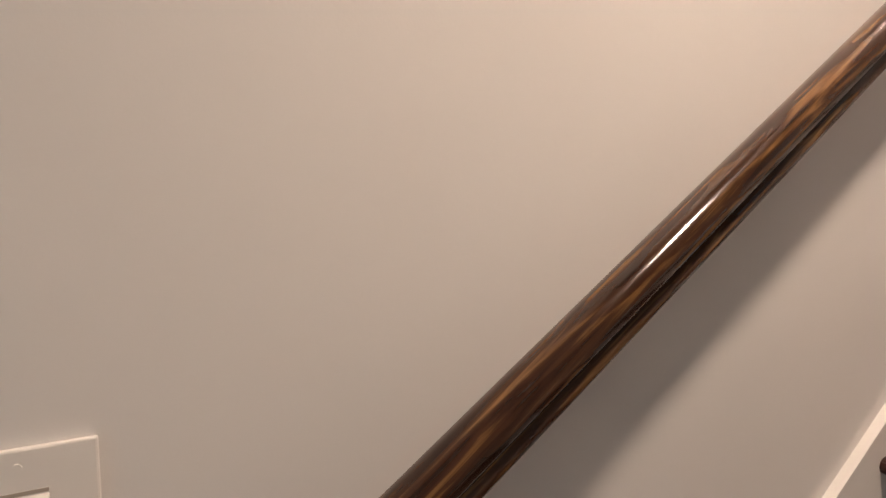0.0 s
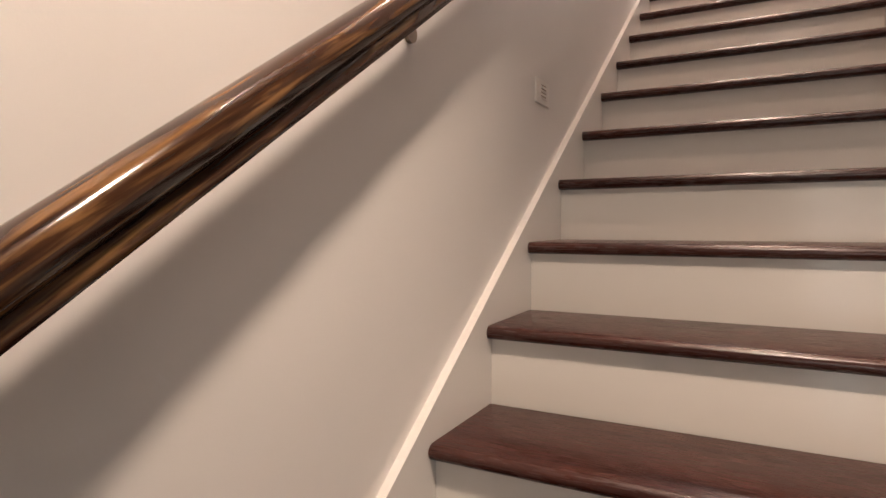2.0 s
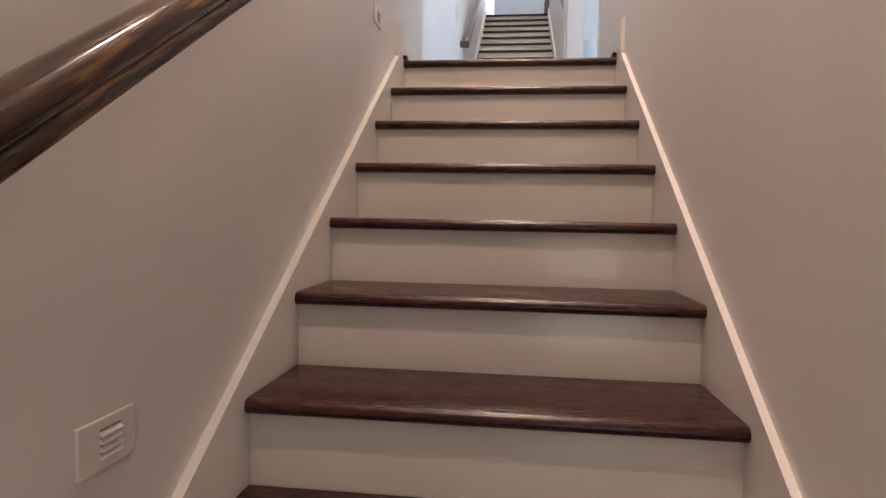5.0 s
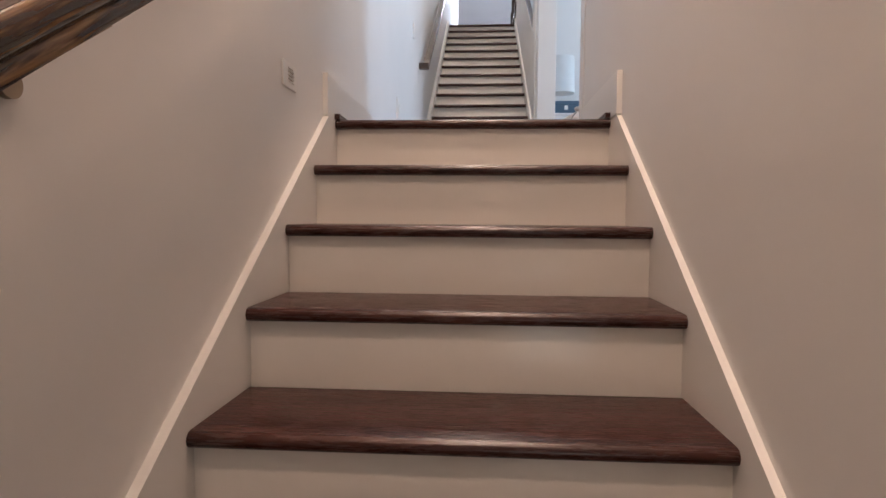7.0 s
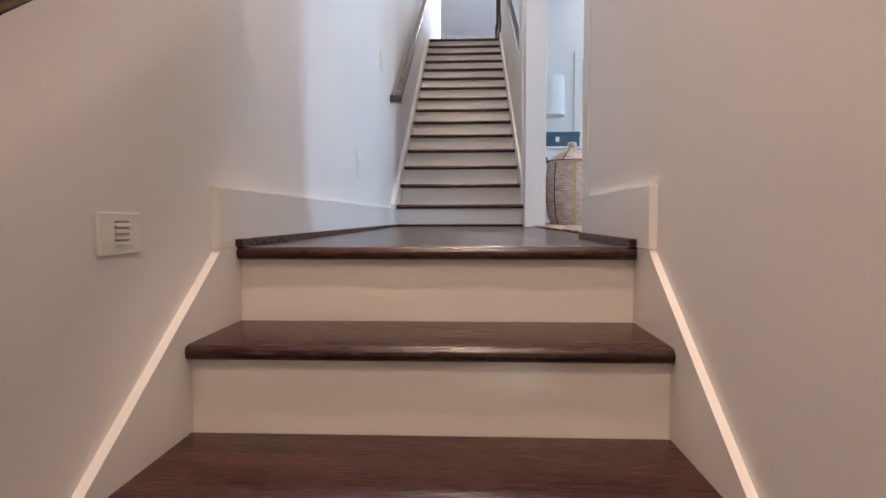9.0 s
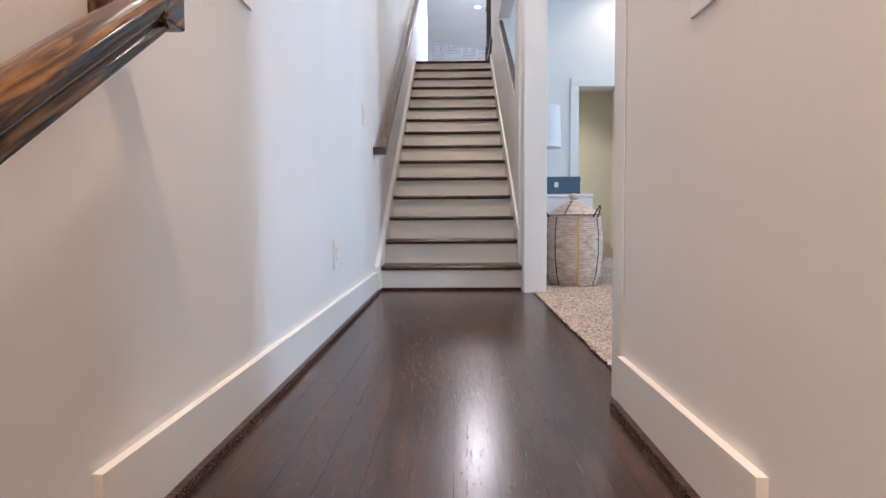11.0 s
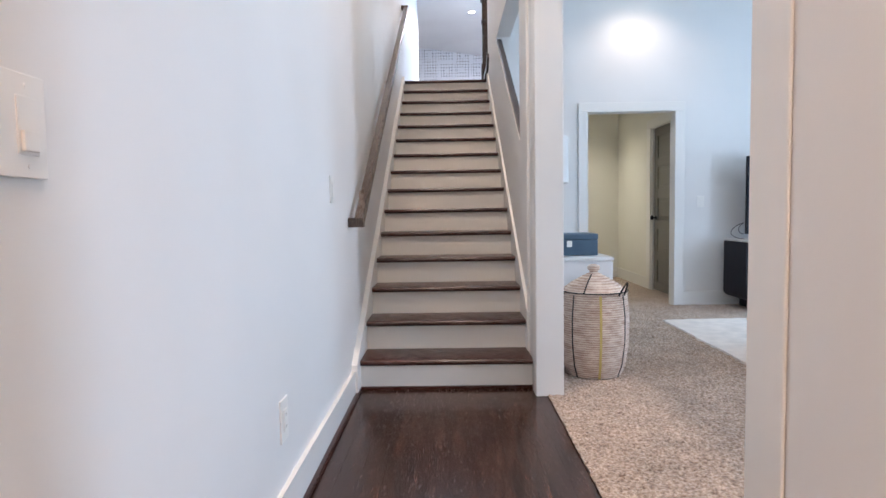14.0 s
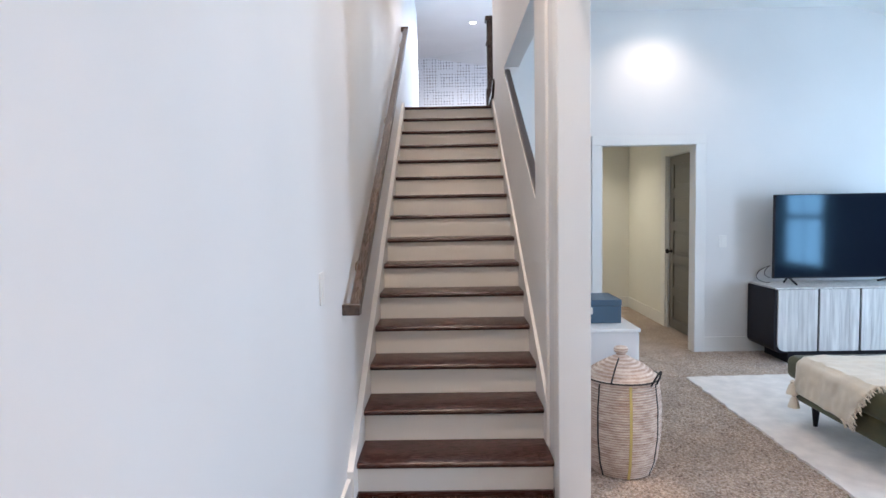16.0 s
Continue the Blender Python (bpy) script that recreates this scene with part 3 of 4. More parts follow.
handrail("handrail", 0.067, WALL_L, -4.7, -0.03, lambda y: nose1(y) + 0.806, [(s * 0.90, t * 0.87) for s, t in RAIL_OUT], "polished dark brown moulded wooden handrail beside the lower stair", (-3.9, -2.53, -1.33), M_RAIL)
RAIL2 = [(-0.024, -0.024), (0.024, -0.024), (0.026, -0.010), (0.026, 0.012), (0.020, 0.024), (-0.020, 0.024), (-0.026, 0.012), (-0.026, -0.010)]
handrail("handrail", 0.017, WALL_U, 2.885, 6.66, lambda y: nose2(y) + 0.785, RAIL2, "dark brown wooden handrail beside the upper stair", (3.26, 4.8, 6.4), M_RAIL2)
# sloping cap on the low wall beside the upper stair
bm = bmesh.new()
sweep(bm, [(0.953, 3.605, nose2(3.605) + 0.842), (0.953, 5.355, nose2(5.355) + 0.842)], [(-0.022, -0.018), (0.022, -0.018), (0.022, 0.012), (0.016, 0.018), (-0.016, 0.018), (-0.022, 0.012)])
tagged(part("rail_cap", bm, M_NEWEL), "dark wooden cap on the sloping low wall", "trim", "", "structure")
bm = bmesh.new()
sweep(bm, [(0.985, -3.6, nose1(-3.6) + 0.014), (0.985, -2.085, nose1(-2.085) + 0.014)], [(-0.08, -0.012), (0.08, -0.012), (0.08, 0.012), (-0.08, 0.012)])
tagged(part("rail_cap", bm, M_TRIM), "white painted cap on the low wall beside the lower stair", "trim", "", "structure")
# newel at the head of the upper stair
newel = thing("newel_post", 0.94, TOPY + 0.17, TOPZ, "dark stained square wooden newel post at the stair head", "post")
bm = bmesh.new()
box(bm, 0.877, TOPY + 0.125, TOPZ, 0.962, TOPY + 0.215, TOPZ + 0.914, 0.004)
part("shaft", bm, M_NEWEL, newel)
bm = bmesh.new()
box(bm, 0.860, TOPY + 0.108, TOPZ + 0.914, 0.979, TOPY + 0.232, TOPZ + 0.964, 0.008)
part("cap", bm, M_NEWEL, newel)
bm = bmesh.new()
box(bm, 0.867, TOPY + 0.115, TOPZ + 0.67, 0.972, TOPY + 0.225, TOPZ + 0.695, 0.006)
part("collar", bm, M_NEWEL, newel)
bm = bmesh.new()
box(bm, 0.864, TOPY + 0.11, TOPZ, 0.977, TOPY + 0.23, TOPZ + 0.20, 0.006)
part("plinth", bm, M_NEWEL, newel)

plain("shoe_rail", M_NEWEL, "dark stained wooden base rail beside the newel post", (0.945, TOPY + 0.24, TOPZ, 1.0, TOPY + 1.4, TOPZ + 0.20), category="trim")

bm = bmesh.new()
sweep(bm, [(0.895, TOPY + 0.10, TOPZ + 0.015), (0.915, TOPY - 0.10, TOPZ + 0.10), (0.918, TOPY - 0.24, TOPZ + 0.20)], [(-0.014, -0.03), (0.014, -0.03), (0.014, 0.03), (-0.014, 0.03)])
tagged(part("shoe_trim", bm, M_NEWEL), "dark stained slanted trim where the newel post meets the wall", "trim", "", "structure")

# ---- plates on the wall ----


def step_vent(y0, z0, tall=False):
    wide, (high, shift) = 0.106, (0.106, 0.0) if tall else (0.065, 0.003)
    top = thing("step_vent", west(y0), y0 + 0.053, z0 + 0.033, "white plastic louvred step light plate on the stair wall", "wall plate", "louvred plates along the stair")
    bm = bmesh.new()
    xw = west(y0)
    box(bm, xw, y0, z0, xw + 0.006, y0 + wide, z0 + high, 0.002)
    part("plate", bm, M_PLASTIC, top)
    for i in range(4):
        bm = bmesh.new()
        zc = z0 + high / 2 - 0.0145 + i * 0.0095
        prism(bm, [(xw + 0.005, zc - 0.0035), (xw + 0.011, zc - 0.0035), (xw + 0.011, zc - 0.0015), (xw + 0.005, zc + 0.0025)], 1, y0 + 0.034 + shift, y0 + 0.072 + shift)
        part("louvre", bm, M_PLASTIC, top)
        # thin strip whose darker tone paints the shade between two louvres
        bm = bmesh.new()
        box(bm, xw + 0.004, y0 + 0.034 + shift, zc + 0.0028, xw + 0.0066, y0 + 0.072 + shift, zc + 0.0058)
        part("slot", bm, M_GROOVE, top)
    for dy, dz in (((0.053, 0.013), (0.053, 0.092)) if tall else ((0.028, 0.0325), (0.092, 0.0325))):
        bm = bmesh.new()
        sweep(bm, [(xw + 0.004, y0 + dy, z0 + dz), (xw + 0.0068, y0 + dy, z0 + dz)], circle(0.003, 10))
        part("screw", bm, M_PLASTIC, top)
    return top


step_vent(-4.020, -1.708, True)
step_vent(-1.903, -0.998)
step_vent(-0.470, 0.009)


def wall_plate(name, axis, a, b, z0, z1, face, rockers, label):
    """A plate on a wall that runs along y (axis 1) or x (axis 0); face: the wall's place in the other direction."""
    cat = "light switch" if "switch" in name else "socket"
    top = thing(name, face if axis else (a + b) / 2, (a + b) / 2 if axis else face, (z0 + z1) / 2, label, cat)

    def slab(u0, u1, v0, v1, d0, d1, bev=0.0015):
        bm = bmesh.new()
        if axis:
            box(bm, face + d0, u0, v0, face + d1, u1, v1, bev)
        else:
            box(bm, u0, face - d1, v0, u1, face - d0, v1, bev)
        return bm
    part("plate", slab(a, b, z0, z1, 0, 0.006), M_PLASTIC, top)
    w = (b - a) / rockers
    for i in range(rockers):
        c = a + w * (i + 0.5)
        if rockers == 2:
            part("switch_frame", slab(c - 0.018, c + 0.018, (z0 + z1) / 2 - 0.035, (z0 + z1) / 2 + 0.035, 0.005, 0.0075), M_PLASTIC, top)
            for u0, u1, v0, v1 in (((-0.014, 0.014, 0.004, 0.030), (-0.014, 0.014, -0.030, -0.004)) if i == 0 else ((-0.013, 0.013, -0.031, -0.006),)):
                part("rocker", slab(c + u0, c + u1, (z0 + z1) / 2 + v0, (z0 + z1) / 2 + v1, 0.0072, 0.012), M_PLASTIC, top)
            for v in (z0 + 0.014, z1 - 0.014):
                bm = bmesh.new()
                sweep(bm, [(face + 0.005, c, v), (face + 0.007, c, v)], circle(0.0028, 10))
                part("screw", bm, M_PLASTIC, top)
            continue
        part("rocker" if cat == "light switch" else "outlet", slab(c - 0.016, c + 0.016, (z0 + z1) / 2 - 0.033, (z0 + z1) / 2 + 0.033, 0.005, 0.010), M_PLASTIC, top)
        if cat == "socket":
            for zz in (0.016, -0.02):
                part("slot", slab(c - 0.007, c - 0.005, (z0 + z1) / 2 + zz - 0.004, (z0 + z1) / 2 + zz + 0.004, 0.0098, 0.0104, 0), M_SLOT, top)
                part("slot", slab(c + 0.005, c + 0.007, (z0 + z1) / 2 + zz - 0.004, (z0 + z1) / 2 + zz + 0.004, 0.0098, 0.0104, 0), M_SLOT, top)


wall_plate("light_switch", 1, 0.478, 0.612, 0.998, 1.122, west(0.55), 2, "white two-gang switch plate, one side with two stacked rockers")
wall_plate("wall_socket", 1, 1.575, 1.65, 0.265, 0.395, west(1.61), 1, "white duplex socket low on the landing wall")
wall_plate("light_switch", 1, 2.415, 2.485, 0.995, 1.115, west(2.45), 1, "white single rocker switch near the upper stair")
wall_plate("light_switch", 0, 2.872, 2.940, 0.955, 1.065, ROOM_N, 1, "white single rocker switch beside the hall doorway")

plate = thing("blank_plate", WALL_R, 0.145, 0.86, "white blank cover plate on the wall beside the landing", "wall plate")
bm = bmesh.new()
box(bm, WALL_R - 0.006, 0.092, 0.829, WALL_R, 0.198, 0.894, 0.002)
part("cover", bm, M_PLASTIC, plate)
for y in (0.103, 0.187):
    bm = bmesh.new()
    sweep(bm, [(WALL_R - 0.0055, y, 0.8615), (WALL_R - 0.0072, y, 0.8615)], circle(0.003, 10))
    part("screw", bm, M_PLASTIC, plate)

# ---- hall door ----
door = thing("door_hall", 2.87, 6.37, 0, "closed grey painted five-panel door in the hall", "door", "", "structure")
bm = bmesh.new()
box(bm, 2.868, 5.965, 0.01, 2.900, 6.765, 1.87)
part("slab", bm, M_DOOR, door)
for y0, y1 in ((5.965, 6.065), (6.665, 6.765)):
    bm = bmesh.new()
    box(bm, 2.855, y0, 0.01, 2.8675, y1, 1.87, 0.003)
    part("stile", bm, M_DOOR, door)
for i in range(6):
    zc = 0.06 + i * 0.353
    bm = bmesh.new()
    box(bm, 2.855, 6.065, max(0.01, zc - 0.05), 2.8675, 6.665, min(1.87, zc + 0.05), 0.003)
    part("rail", bm, M_DOOR, door)
for i in range(5):
    zc = 0.06 + i * 0.353
    bm = bmesh.new()
    box(bm, 2.861, 6.105, zc + 0.09, 2.8675, 6.625, zc + 0.263, 0.004)
    part("panel", bm, M_DOOR, door)
for b in ((2.831, 6.766, 0.0, 2.90, 6.7895, 1.885), (2.831, 5.9505, 0.0, 2.90, 5.964, 1.885), (2.831, 5.964, 1.871, 2.90, 6.766, 1.8845)):
    bm = bmesh.new()
    box(bm, *b)
    part("jamb", bm, M_TRIM, door, "white painted jamb")
bm = bmesh.new()
lathe(bm, [(0.002, 0), (0.022, 0.0), (0.022, 0.006), (0.009, 0.010), (0.009, 0.03), (0.024, 0.04), (0.027, 0.05), (0.020, 0.062), (0.002, 0.066)])
bmesh.ops.rotate(bm, verts=bm.verts, matrix=Matrix.Rotation(radians(-90), 3, "Y"))
bmesh.ops.translate(bm, verts=bm.verts, vec=(2.855, 6.70, 0.846))
part("door_handle", bm, M_BLACK, door, "black round knob", True)

# ---- windows of the room ----
for name, y0, y1 in (("window_1", *W1), ("window_2", *W2)):
    top = thing(name, ROOM_E + 0.08, (y0 + y1) / 2, WZ0, "white framed double-hung window with bright daylight", "window", "", "structure")
    bm = bmesh.new()
    for b in ((y0, WZ0, y0 + 0.05, WZ1), (y1 - 0.05, WZ0, y1, WZ1), (y0 + 0.05, WZ0, y1 - 0.05, WZ0 + 0.05), (y0 + 0.05, WZ1 - 0.05, y1 - 0.05, WZ1), (y0 + 0.05, WZM - 0.025, y1 - 0.05, WZM + 0.025)):
        box(bm, ROOM_E + 0.06, b[0], b[1], ROOM_E + 0.11, b[2], b[3])
    part("window_frame", bm, M_TRIM, top)
    bm = bmesh.new()
    box(bm, ROOM_E - 0.03, y0 - 0.05, WZ0 - 0.03, ROOM_E - 0.001, y1 + 0.05, WZ0 - 0.002, 0.004)
    part("window_sill", bm, M_TRIM, top)
    for z0, z1 in ((WZ0 + 0.05, WZM - 0.025), (WZM + 0.025, WZ1 - 0.05)):
        bm = bmesh.new()
        box(bm, ROOM_E + 0.083, y0 + 0.05, z0, ROOM_E + 0.088, y1 - 0.05, z1)
        pane = part("pane", bm, M_GLASS, top)
        pane.visible_shadow = False

# ---- room furniture ----
# lidded basket
bx, by = 1.300, 3.235
basket = thing("basket", bx, by, 0.012, "tall lidded coiled basket with black and yellow stripes", "basket")
R_AT = [(0.0, 0.152), (0.076, 0.178), (0.209, 0.195), (0.342, 0.195), (0.447, 0.184), (0.475, 0.180)]


def basket_r(z):
    for (z0, r0), (z1, r1) in zip(R_AT, R_AT[1:]):
        if z <= z1:
            f = (z - z0) / (z1 - z0)
            f = f * f * (3 - 2 * f) * 0.35 + f * 0.65
            return r0 + (r1 - r0) * f
    return R_AT[-1][1]


def coil_profile(z0, z1, radius, step):
    out = []
    z = z0
    while z < z1 - 1e-6:
        for f, d in ((0.0, -0.0025), (0.28, 0.001), (0.5, 0.0018), (0.75, 0.001)):
            out.append((radius(z + f * step) + d, z + f * step))
        z += step
    return out


bm = bmesh.new()
lathe(bm, [(0.01, 0.013)] + [(r, z + 0.013) for r, z in coil_profile(0.0, 0.475, basket_r, 0.0125)] + [(0.01, 0.487)], bx, by, 40)
part("body", bm, M_COIL, basket, "", True)


def lid_r(z):
    f = (z - 0.475) / 0.100
    return 0.186 * (1 - f) + 0.032 * f + 0.012 * math.sin(f * math.pi)


bm = bmesh.new()
lathe(bm, [(0.188, 0.480), (0.190, 0.487)] + [(r, z + 0.013) for r, z in coil_profile(0.477, 0.570, lid_r, 0.0125)]
      + [(0.026, 0.590), (0.022, 0.599), (0.033, 0.608), (0.036, 0.621), (0.030, 0.633), (0.012, 0.639)], bx, by, 40)
lid = part("lid", bm, M_COIL, basket, "pale coiled lid with a round knob", True)
for i, (ang, mat) in enumerate(((221, M_CORD), (268, M_YELLOW), (315, M_CORD), (20, M_YELLOW), (80, M_CORD), (140, M_CORD))):
    a = radians(ang)
    bm = bmesh.new()
    path = [(bx + (basket_r(z) + 0.001) * math.cos(a), by + (basket_r(z) + 0.001) * math.sin(a), z + 0.013) for z in np.linspace(0.0, 0.466, 20)]
    w = 0.0035 if mat is M_CORD else 0.0065
    sweep(bm, path, [(-w, -0.0015), (w, -0.0015), (w, 0.0022), (-w, 0.0022)], (math.cos(a), math.sin(a), 0))
    part("stripe", bm, mat, basket, "black stitched stripe" if mat is M_CORD else "yellow woven stripe")
bm = bmesh.new()
sweep(bm, [(bx + 0.189 * math.cos(2 * math.pi * i / 40), by + 0.189 * math.sin(2 * math.pi * i / 40), 0.491) for i in range(41)], circle(0.0035, 6))
part("rim_band", bm, M_CORD, lid, "black rim stitching")
bm = bmesh.new()
a = radians(240)
sweep(bm, [(bx + (lid_r(z) + 0.002) * math.cos(a), by + (lid_r(z) + 0.002) * math.sin(a), z + 0.013) for z in np.linspace(0.480, 0.570, 8)], circle(0.004, 6), (math.cos(a), math.sin(a), 0.3))
part("stripe", bm, M_CORD, lid, "black stitched stripe")
for ang in (190, 309):
    a = radians(ang)
    bm = bmesh.new()
    path = []
    for i in range(9):
        u = (i / 8 - 0.5)
        b = a + u * 0.26
        path.append((bx + (0.188 + 0.035 * math.cos(u * math.pi)) * math.cos(b), by + (0.188 + 0.035 * math.cos(u * math.pi)) * math.sin(b), 0.475 + 0.075 * math.cos(u * math.pi)))
    sweep(bm, path, circle(0.0045, 8))
    part("handle", bm, M_CORD, basket, "black looped handle", True)

# white chest with a storage box on it
chest = thing("chest", 1.27, 3.9, 0.0, "low white painted cabinet against the stair wall", "cabinet")
bm = bmesh.new()
box(bm, 1.057, 3.60, 0.06, 1.503, 4.26, 0.626, 0.004)
part("body", bm, M_CHEST, chest)
bm = bmesh.new()
box(bm, 1.055, 3.588, 0.627, 1.515, 4.27, 0.648, 0.004)
part("top", bm, M_CHEST, chest)
for y in (3.612, 3.935):
    bm = bmesh.new()
    box(bm, 1.504, y, 0.075, 1.514, y + 0.315, 0.618, 0.003)
    part("door", bm, M_CHEST, chest)
for x in (1.065, 1.46):
    for y in (3.61, 4.21):
        bm = bmesh.new()
        box(bm, x, y, 0.0, x + 0.035, y + 0.035, 0.059)
        part("leg", bm, M_CHEST, chest)
sbox = thing("storage_box", 1.25, 3.9, 0.648, "slate blue storage box with a white label holder on the cabinet", "box")
bm = bmesh.new()
box(bm, 1.063, 3.755, 0.649, 1.453, 4.04, 0.752, 0.003)
part("body", bm, M_BOX, sbox)
bm = bmesh.new()
box(bm, 1.060, 3.752, 0.753, 1.456, 4.043, 0.790, 0.005)
part("lid", bm, M_BOX, sbox)
bm = bmesh.new()
box(bm, 1.250, 3.745, 0.706, 1.282, 3.7545, 0.746, 0.001)
part("label_holder", bm, M_PLASTIC, sbox, "white label holder")
# sconce
sconce = thing("wall_lamp", 1.43, ROOM_N, 1.4, "white drum-shaped linen wall lamp, unlit", "lamp")
bm = bmesh.new()
lathe(bm, [(0.155, 1.20), (0.160, 1.20), (0.150, 1.63), (0.145, 1.63), (0.145, 1.62), (0.153, 1.21)], 1.43, ROOM_N - 0.21, 32)
part("shade", bm, M_SHADE, sconce, "white linen drum shade", True)
bm = bmesh.new()
sweep(bm, [(1.43, ROOM_N - 0.003, 1.42), (1.43, ROOM_N - 0.21, 1.42)], circle(0.008, 8))
part("arm", bm, M_NICKEL, sconce)
bm = bmesh.new()
sweep(bm, [(1.43, ROOM_N, 1.42), (1.43, ROOM_N - 0.015, 1.42)], circle(0.05, 20))
part("backplate", bm, M_NICKEL, sconce)

# console and television
console = thing("media_console", 3.9, 5.5, 0.0, "black media console with whitewashed plank doors", "cabinet")
CX, CY0, CY1, CW = 3.11, 5.125, 5.56, 1.73
bm = bmesh.new()
r = 0.06
out = []
for cx, cz, a0 in ((CX + CW - r, 0.635 - r, 0), (CX + r, 0.635 - r, 90), (CX + r, 0.105 + r, 180), (CX + CW - r, 0.105 + r, 270)):
    rr = 0.004 if a0 in (0, 90) else r
    c2 = (CX + CW - rr if a0 in (0, 270) else CX + rr, 0.635 - rr if a0 in (0, 90) else 0.105 + rr)
    out += [(c2[0] + rr * math.cos(radians(a0 + t)), c2[1] + rr * math.sin(radians(a0 + t))) for t in (0, 22, 45, 68, 90)]
prism(bm, out, 1, CY0, CY1)
part("body", bm, M_BLACK, console)
bm = bmesh.new()
box(bm, CX + 0.005, CY0 - 0.01, 0.636, CX + CW - 0.005, CY1, 0.650, 0.003)
part("top", bm, M_WASH, console, "whitewashed plank top")
dw = (CW - 0.05 - 0.072) / 5
for i in range(5):
    x0 = CX + 0.025 + i * (dw + 0.018)
    dr = thing("door", x0, CY0, 0.13, "", "")
    dr.parent = console
    dr.matrix_parent_inverse = console.matrix_basis.inverted()
    for j in range(4):
        bm = bmesh.new()
        a = x0 + j * dw / 4
        if i + j:
            box(bm, a + 0.0004, CY0 - 0.016, 0.122, a + dw / 4 - 0.0004, CY0 - 0.001, 0.633, 0.001, 1)
        else:
            curve = [(a + 0.06 - 0.06 * math.sin(radians(t)), 0.182 - 0.06 * math.cos(radians(t))) for t in (0, 18, 36, 54, 72, 90)]
            prism(bm, [(a + dw / 4 - 0.0004, 0.633), (a + dw / 4 - 0.0004, 0.122)] + curve + [(a, 0.633)], 1, CY0 - 0.016, CY0 - 0.001)
        pl = part("plank", bm, M_WASH, None)
        pl.parent = dr
        pl.matrix_parent_inverse = (console.matrix_basis @ console.matrix_basis.inverted() @ dr.matrix_basis).inverted()
bm = bmesh.new()
box(bm, CX + 0.145, CY0 + 0.05, 0.0, CX + CW - 0.145, CY1 - 0.02, 0.104, 0.004)
part("plinth", bm, M_BLACK, console, "black recessed plinth")

tv = thing("television", 3.82, 5.33, 0.65, "large flat black television, switched off, on the console", "television")
bm = bmesh.new()
box(bm, 3.203, 5.315, 0.703, 4.435, 5.35, 1.417, 0.004)
part("housing", bm, M_BLACK, tv)
bm = bmesh.new()
box(bm, 3.212, 5.3125, 0.716, 4.426, 5.3145, 1.409)
part("screen", bm, M_SCREEN, tv, "glossy dark screen")
for x, tip in ((3.335, 0.02), (4.30, -0.14)):
    bm = bmesh.new()
    sweep(bm, [(x, 5.333, 0.715), (x + tip, 5.235, 0.657)], circle(0.008, 8))
    sweep(bm, [(x, 5.333, 0.715), (x + tip, 5.43, 0.657)], circle(0.008, 8))
    part("foot", bm, M_BLACK, tv)
for reach, drop in ((0.12, 0.16), (0.05, 0.11)):
    bm = bmesh.new()
    sweep(bm, [(3.23 - reach * math.sin(t * 3.1), 5.42, 0.80 - drop * math.cos(t * 2.6) * 0.5 - drop * 0.4) for t in np.linspace(0, 1, 14)], circle(0.003, 6))
    part("cable", bm, M_CORD, tv, "black loose cable", True)

# rug
bm = bmesh.new()
rng = random.Random(3)
edge = []
for a, b, n in (((2.235, 1.6), (2.245, 4.77), 60), ((2.245, 4.77), (5.1, 4.90), 50), ((5.1, 4.90), (5.1, 1.6), 4), ((5.1, 1.6), (2.235, 1.6), 4)):
    for i in range(n):
        f = i / n
        edge.append((a[0] + (b[0] - a[0]) * f + rng.uniform(-0.012, 0.012), a[1] + (b[1] - a[1]) * f + rng.uniform(-0.012, 0.012)))
prism(bm, edge, 2, 0.004, 0.022)
tagged(part("rug", bm, M_RUG), "pale cream woven rug on the tan carpet", "rug")

# bench with a throw


def pillow(bm, x0, y0, z0, x1, y1, z1, bevel):
    box(bm, x0, y0, z0, x1, y1, z1, bevel, 5)


bench = thing("bench", 2.85, 3.3, 0.022, "olive green velvet lounge seat with one arm and dark tapered legs", "bench")
bm = bmesh.new()
pillow(bm, 2.500, 2.935, 0.272, 3.25, 3.895, 0.415, 0.045)
part("seat", bm, M_GREEN, bench, "green velvet seat cushion", True)
bm = bmesh.new()
pillow(bm, 2.53, 2.79, 0.145, 3.23, 3.845, 0.274, 0.022)
part("base", bm, M_GREEN, bench, "", True)
bm = bmesh.new()
pillow(bm, 2.515, 2.78, 0.15, 3.25, 2.93, 0.55, 0.03)
part("arm", bm, M_GREEN, bench, "green velvet padded arm", True)
for x in (2.59, 3.10):
    for y in (2.86, 3.72):
        bm = bmesh.new()
        lathe(bm, [(0.012, 0.022), (0.024, 0.15)], x, y, 16)
        part("leg", bm, M_BLACK, bench, "", True)
throw = thing("throw_blanket", 2.7, 3.4, 0.425, "cream woven throw with tassels draped over the seat", "blanket")
bm = bmesh.new()
NU, NV = 60, 44
grid = []
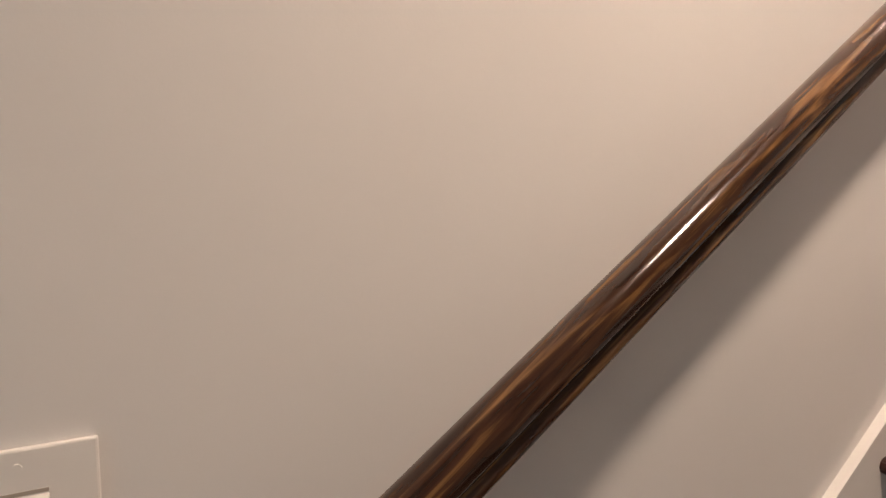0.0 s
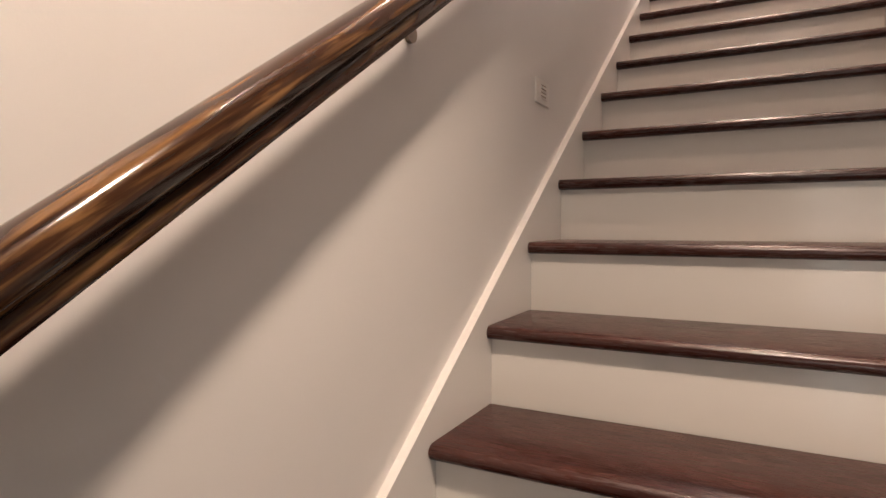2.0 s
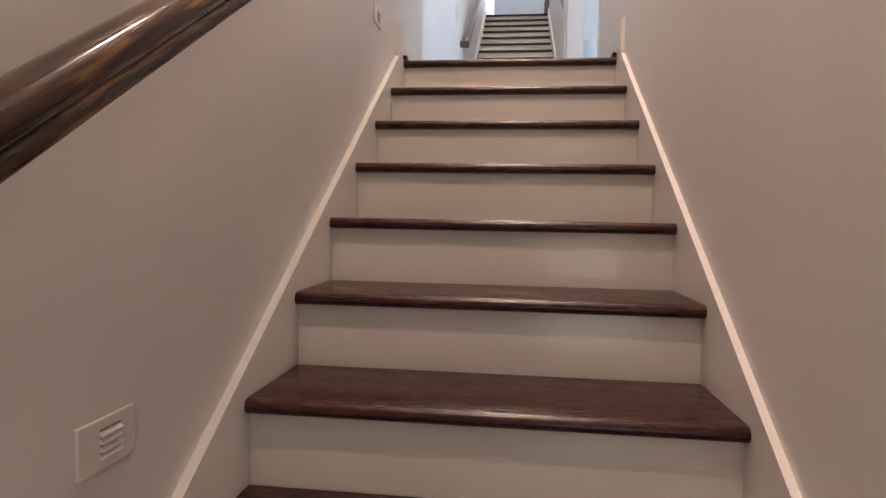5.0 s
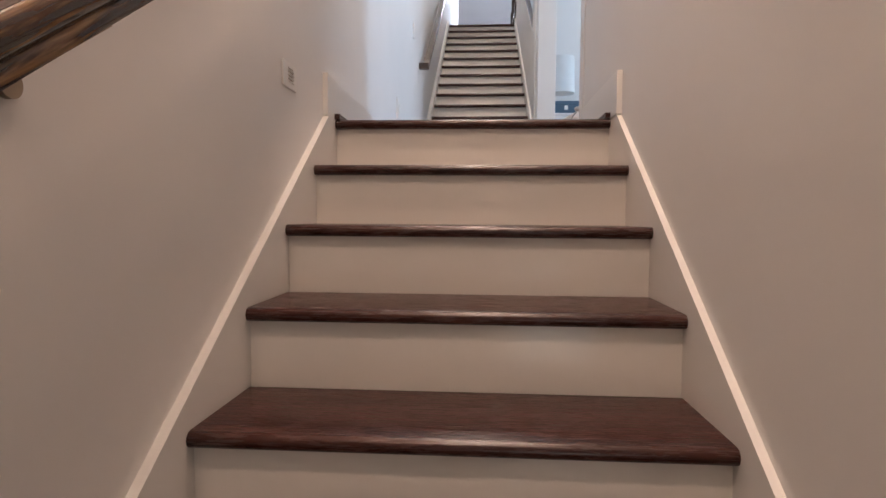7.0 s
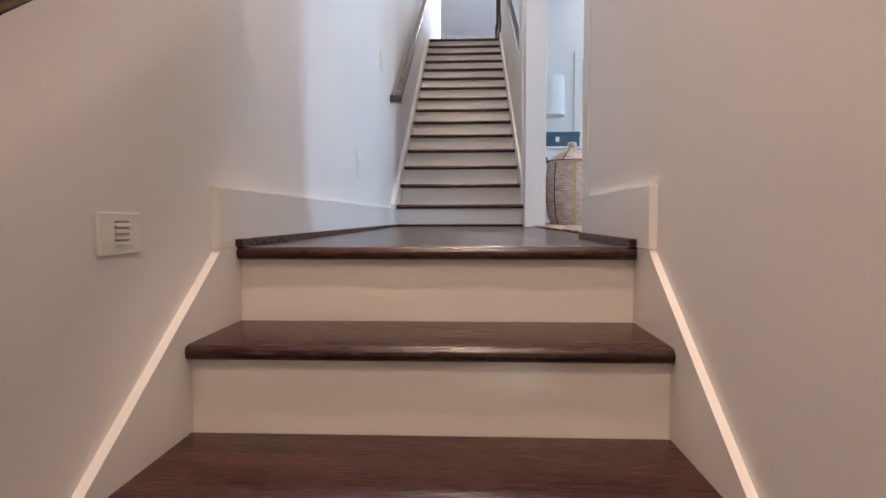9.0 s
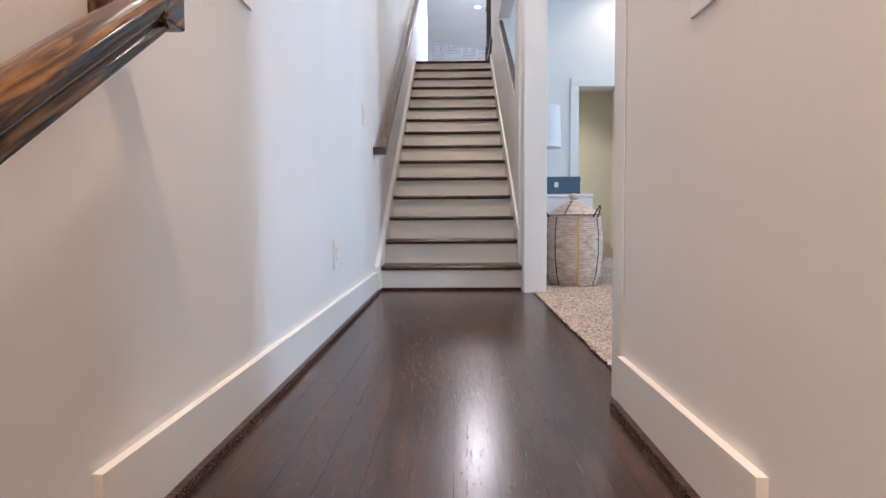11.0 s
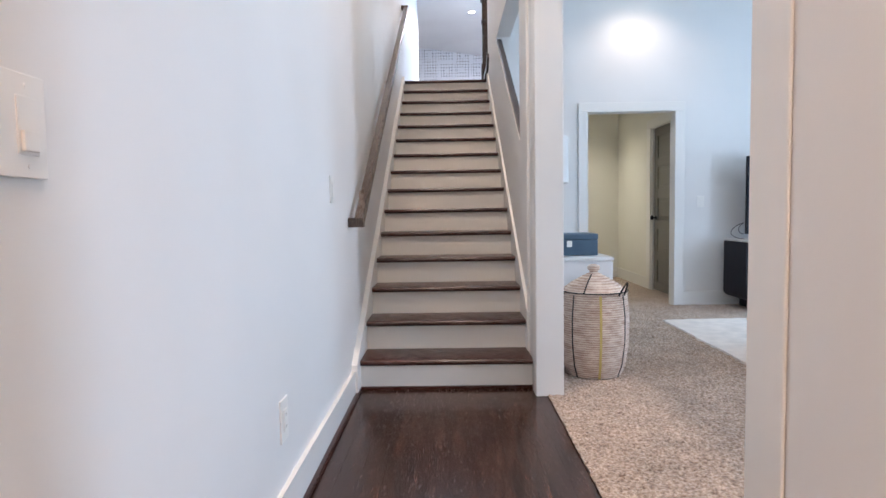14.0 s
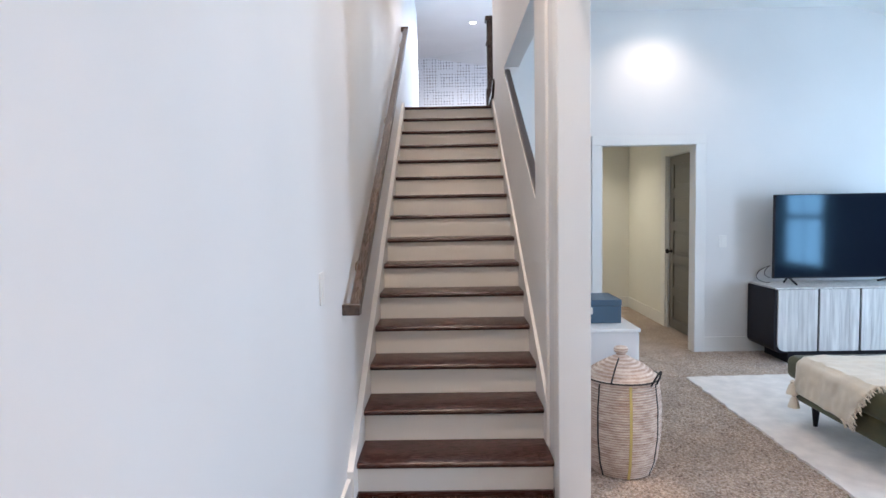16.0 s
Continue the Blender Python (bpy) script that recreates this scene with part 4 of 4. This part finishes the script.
for i in range(NU + 1):
    s = i / NU * 0.74
    row = []
    for j in range(NV + 1):
        v = j / NV
        near = 3.12 + 0.10 * max(0.0, s - 0.30) + (0.11 * min(1.0, (s - 0.55) / 0.20) if s > 0.55 else 0.0)
        y = near + v * (3.755 - near) + 0.012 * math.sin(s * 14 + v * 3)
        if s < 0.50:
            x, z = 3.02 - s, 0.420
        elif s < 0.57:
            a = (s - 0.50) / 0.07 * math.pi / 2
            x, z = 2.52 - 0.035 * math.sin(a), 0.420 - 0.045 * (1 - math.cos(a))
        else:
            x, z = 2.485, 0.375 - (s - 0.57) * (1.0 - 0.10 * v)
        fold = noise.noise(Vector((s * 5, v * 4, 0.3))) + 0.5 * noise.noise(Vector((s * 12, v * 11, 2.0)))
        crease = 0.25 * noise.noise(Vector((s * 30, v * 26, 5.0)))
        if s < 0.50:
            z += 0.012 + 0.014 * abs(fold) + 0.010 * crease
        else:
            x -= 0.004 + (0.020 * abs(fold) + 0.012 * crease) * min(1.0, (s - 0.46) * 6)
            y += 0.015 * fold
        row.append(bm.verts.new((x, y, z)))
    grid.append(row)
for i in range(NU):
    for j in range(NV):
        bm.faces.new((grid[i][j], grid[i + 1][j], grid[i + 1][j + 1], grid[i][j + 1]))
edge_near = [grid[i][0].co.copy() for i in range(0, NU + 1, 2)]
edge_low = [grid[NU][j].co.copy() for j in range(0, 20, 2)]
cloth = part("cloth", bm, M_THROW, throw, "", True)
so = cloth.modifiers.new("thickness", "SOLIDIFY")
so.thickness = 0.012
for p in [q for q in edge_near + edge_low[:4] for _ in range(3)]:
    bm = bmesh.new()
    lathe(bm, [(0.002, 0.004), (0.0045, -0.008), (0.003, -0.016), (0.0045, -0.026), (0.001, rng.uniform(-0.045, -0.03))], 0, 0, 6)
    bmesh.ops.rotate(bm, verts=bm.verts, matrix=Matrix.Rotation(radians(rng.uniform(-95, 10)), 3, "X"))
    bmesh.ops.translate(bm, verts=bm.verts, vec=(p.x - 0.004 + rng.uniform(-0.006, 0.006), p.y + rng.uniform(-0.008, 0.008), p.z + 0.002))
    part("tassel", bm, M_THROW, throw, "", True)
for y, z in ((3.765, 0.29), (3.745, 0.215)):
    bm = bmesh.new()
    lathe(bm, [(0.004, 0.0), (0.016, -0.012), (0.010, -0.02), (0.02, -0.035), (0.034, -0.085), (0.01, -0.09)], 2.475, y, 12)
    bmesh.ops.translate(bm, verts=bm.verts, vec=(0, 0, z))
    part("tassel", bm, M_THROW, throw, "cream yarn corner tassel", True)

# ceiling cans, the two added fills among them
for x, y, z, power, color in CANS_AND_FILLS:
    top = thing("recessed_or_fill_light", x, y, z, "round white recessed ceiling light, lit; two of the set are added fill", "ceiling light", "recessed ceiling lights")
    bm = bmesh.new()
    lathe(bm, [(0.06, z - 0.006), (0.095, z - 0.006), (0.095, z - 0.0005), (0.06, z - 0.0005), (0.06, z - 0.006)], x, y, 28, caps=False)
    part("trim_ring", bm, M_PLASTIC, top)
    bm = bmesh.new()
    lathe(bm, [(0.001, z - 0.004), (0.062, z - 0.004), (0.062, z - 0.001), (0.001, z - 0.001)], x, y, 24)
    part("lens", bm, M_LENS, top, "glowing lens")
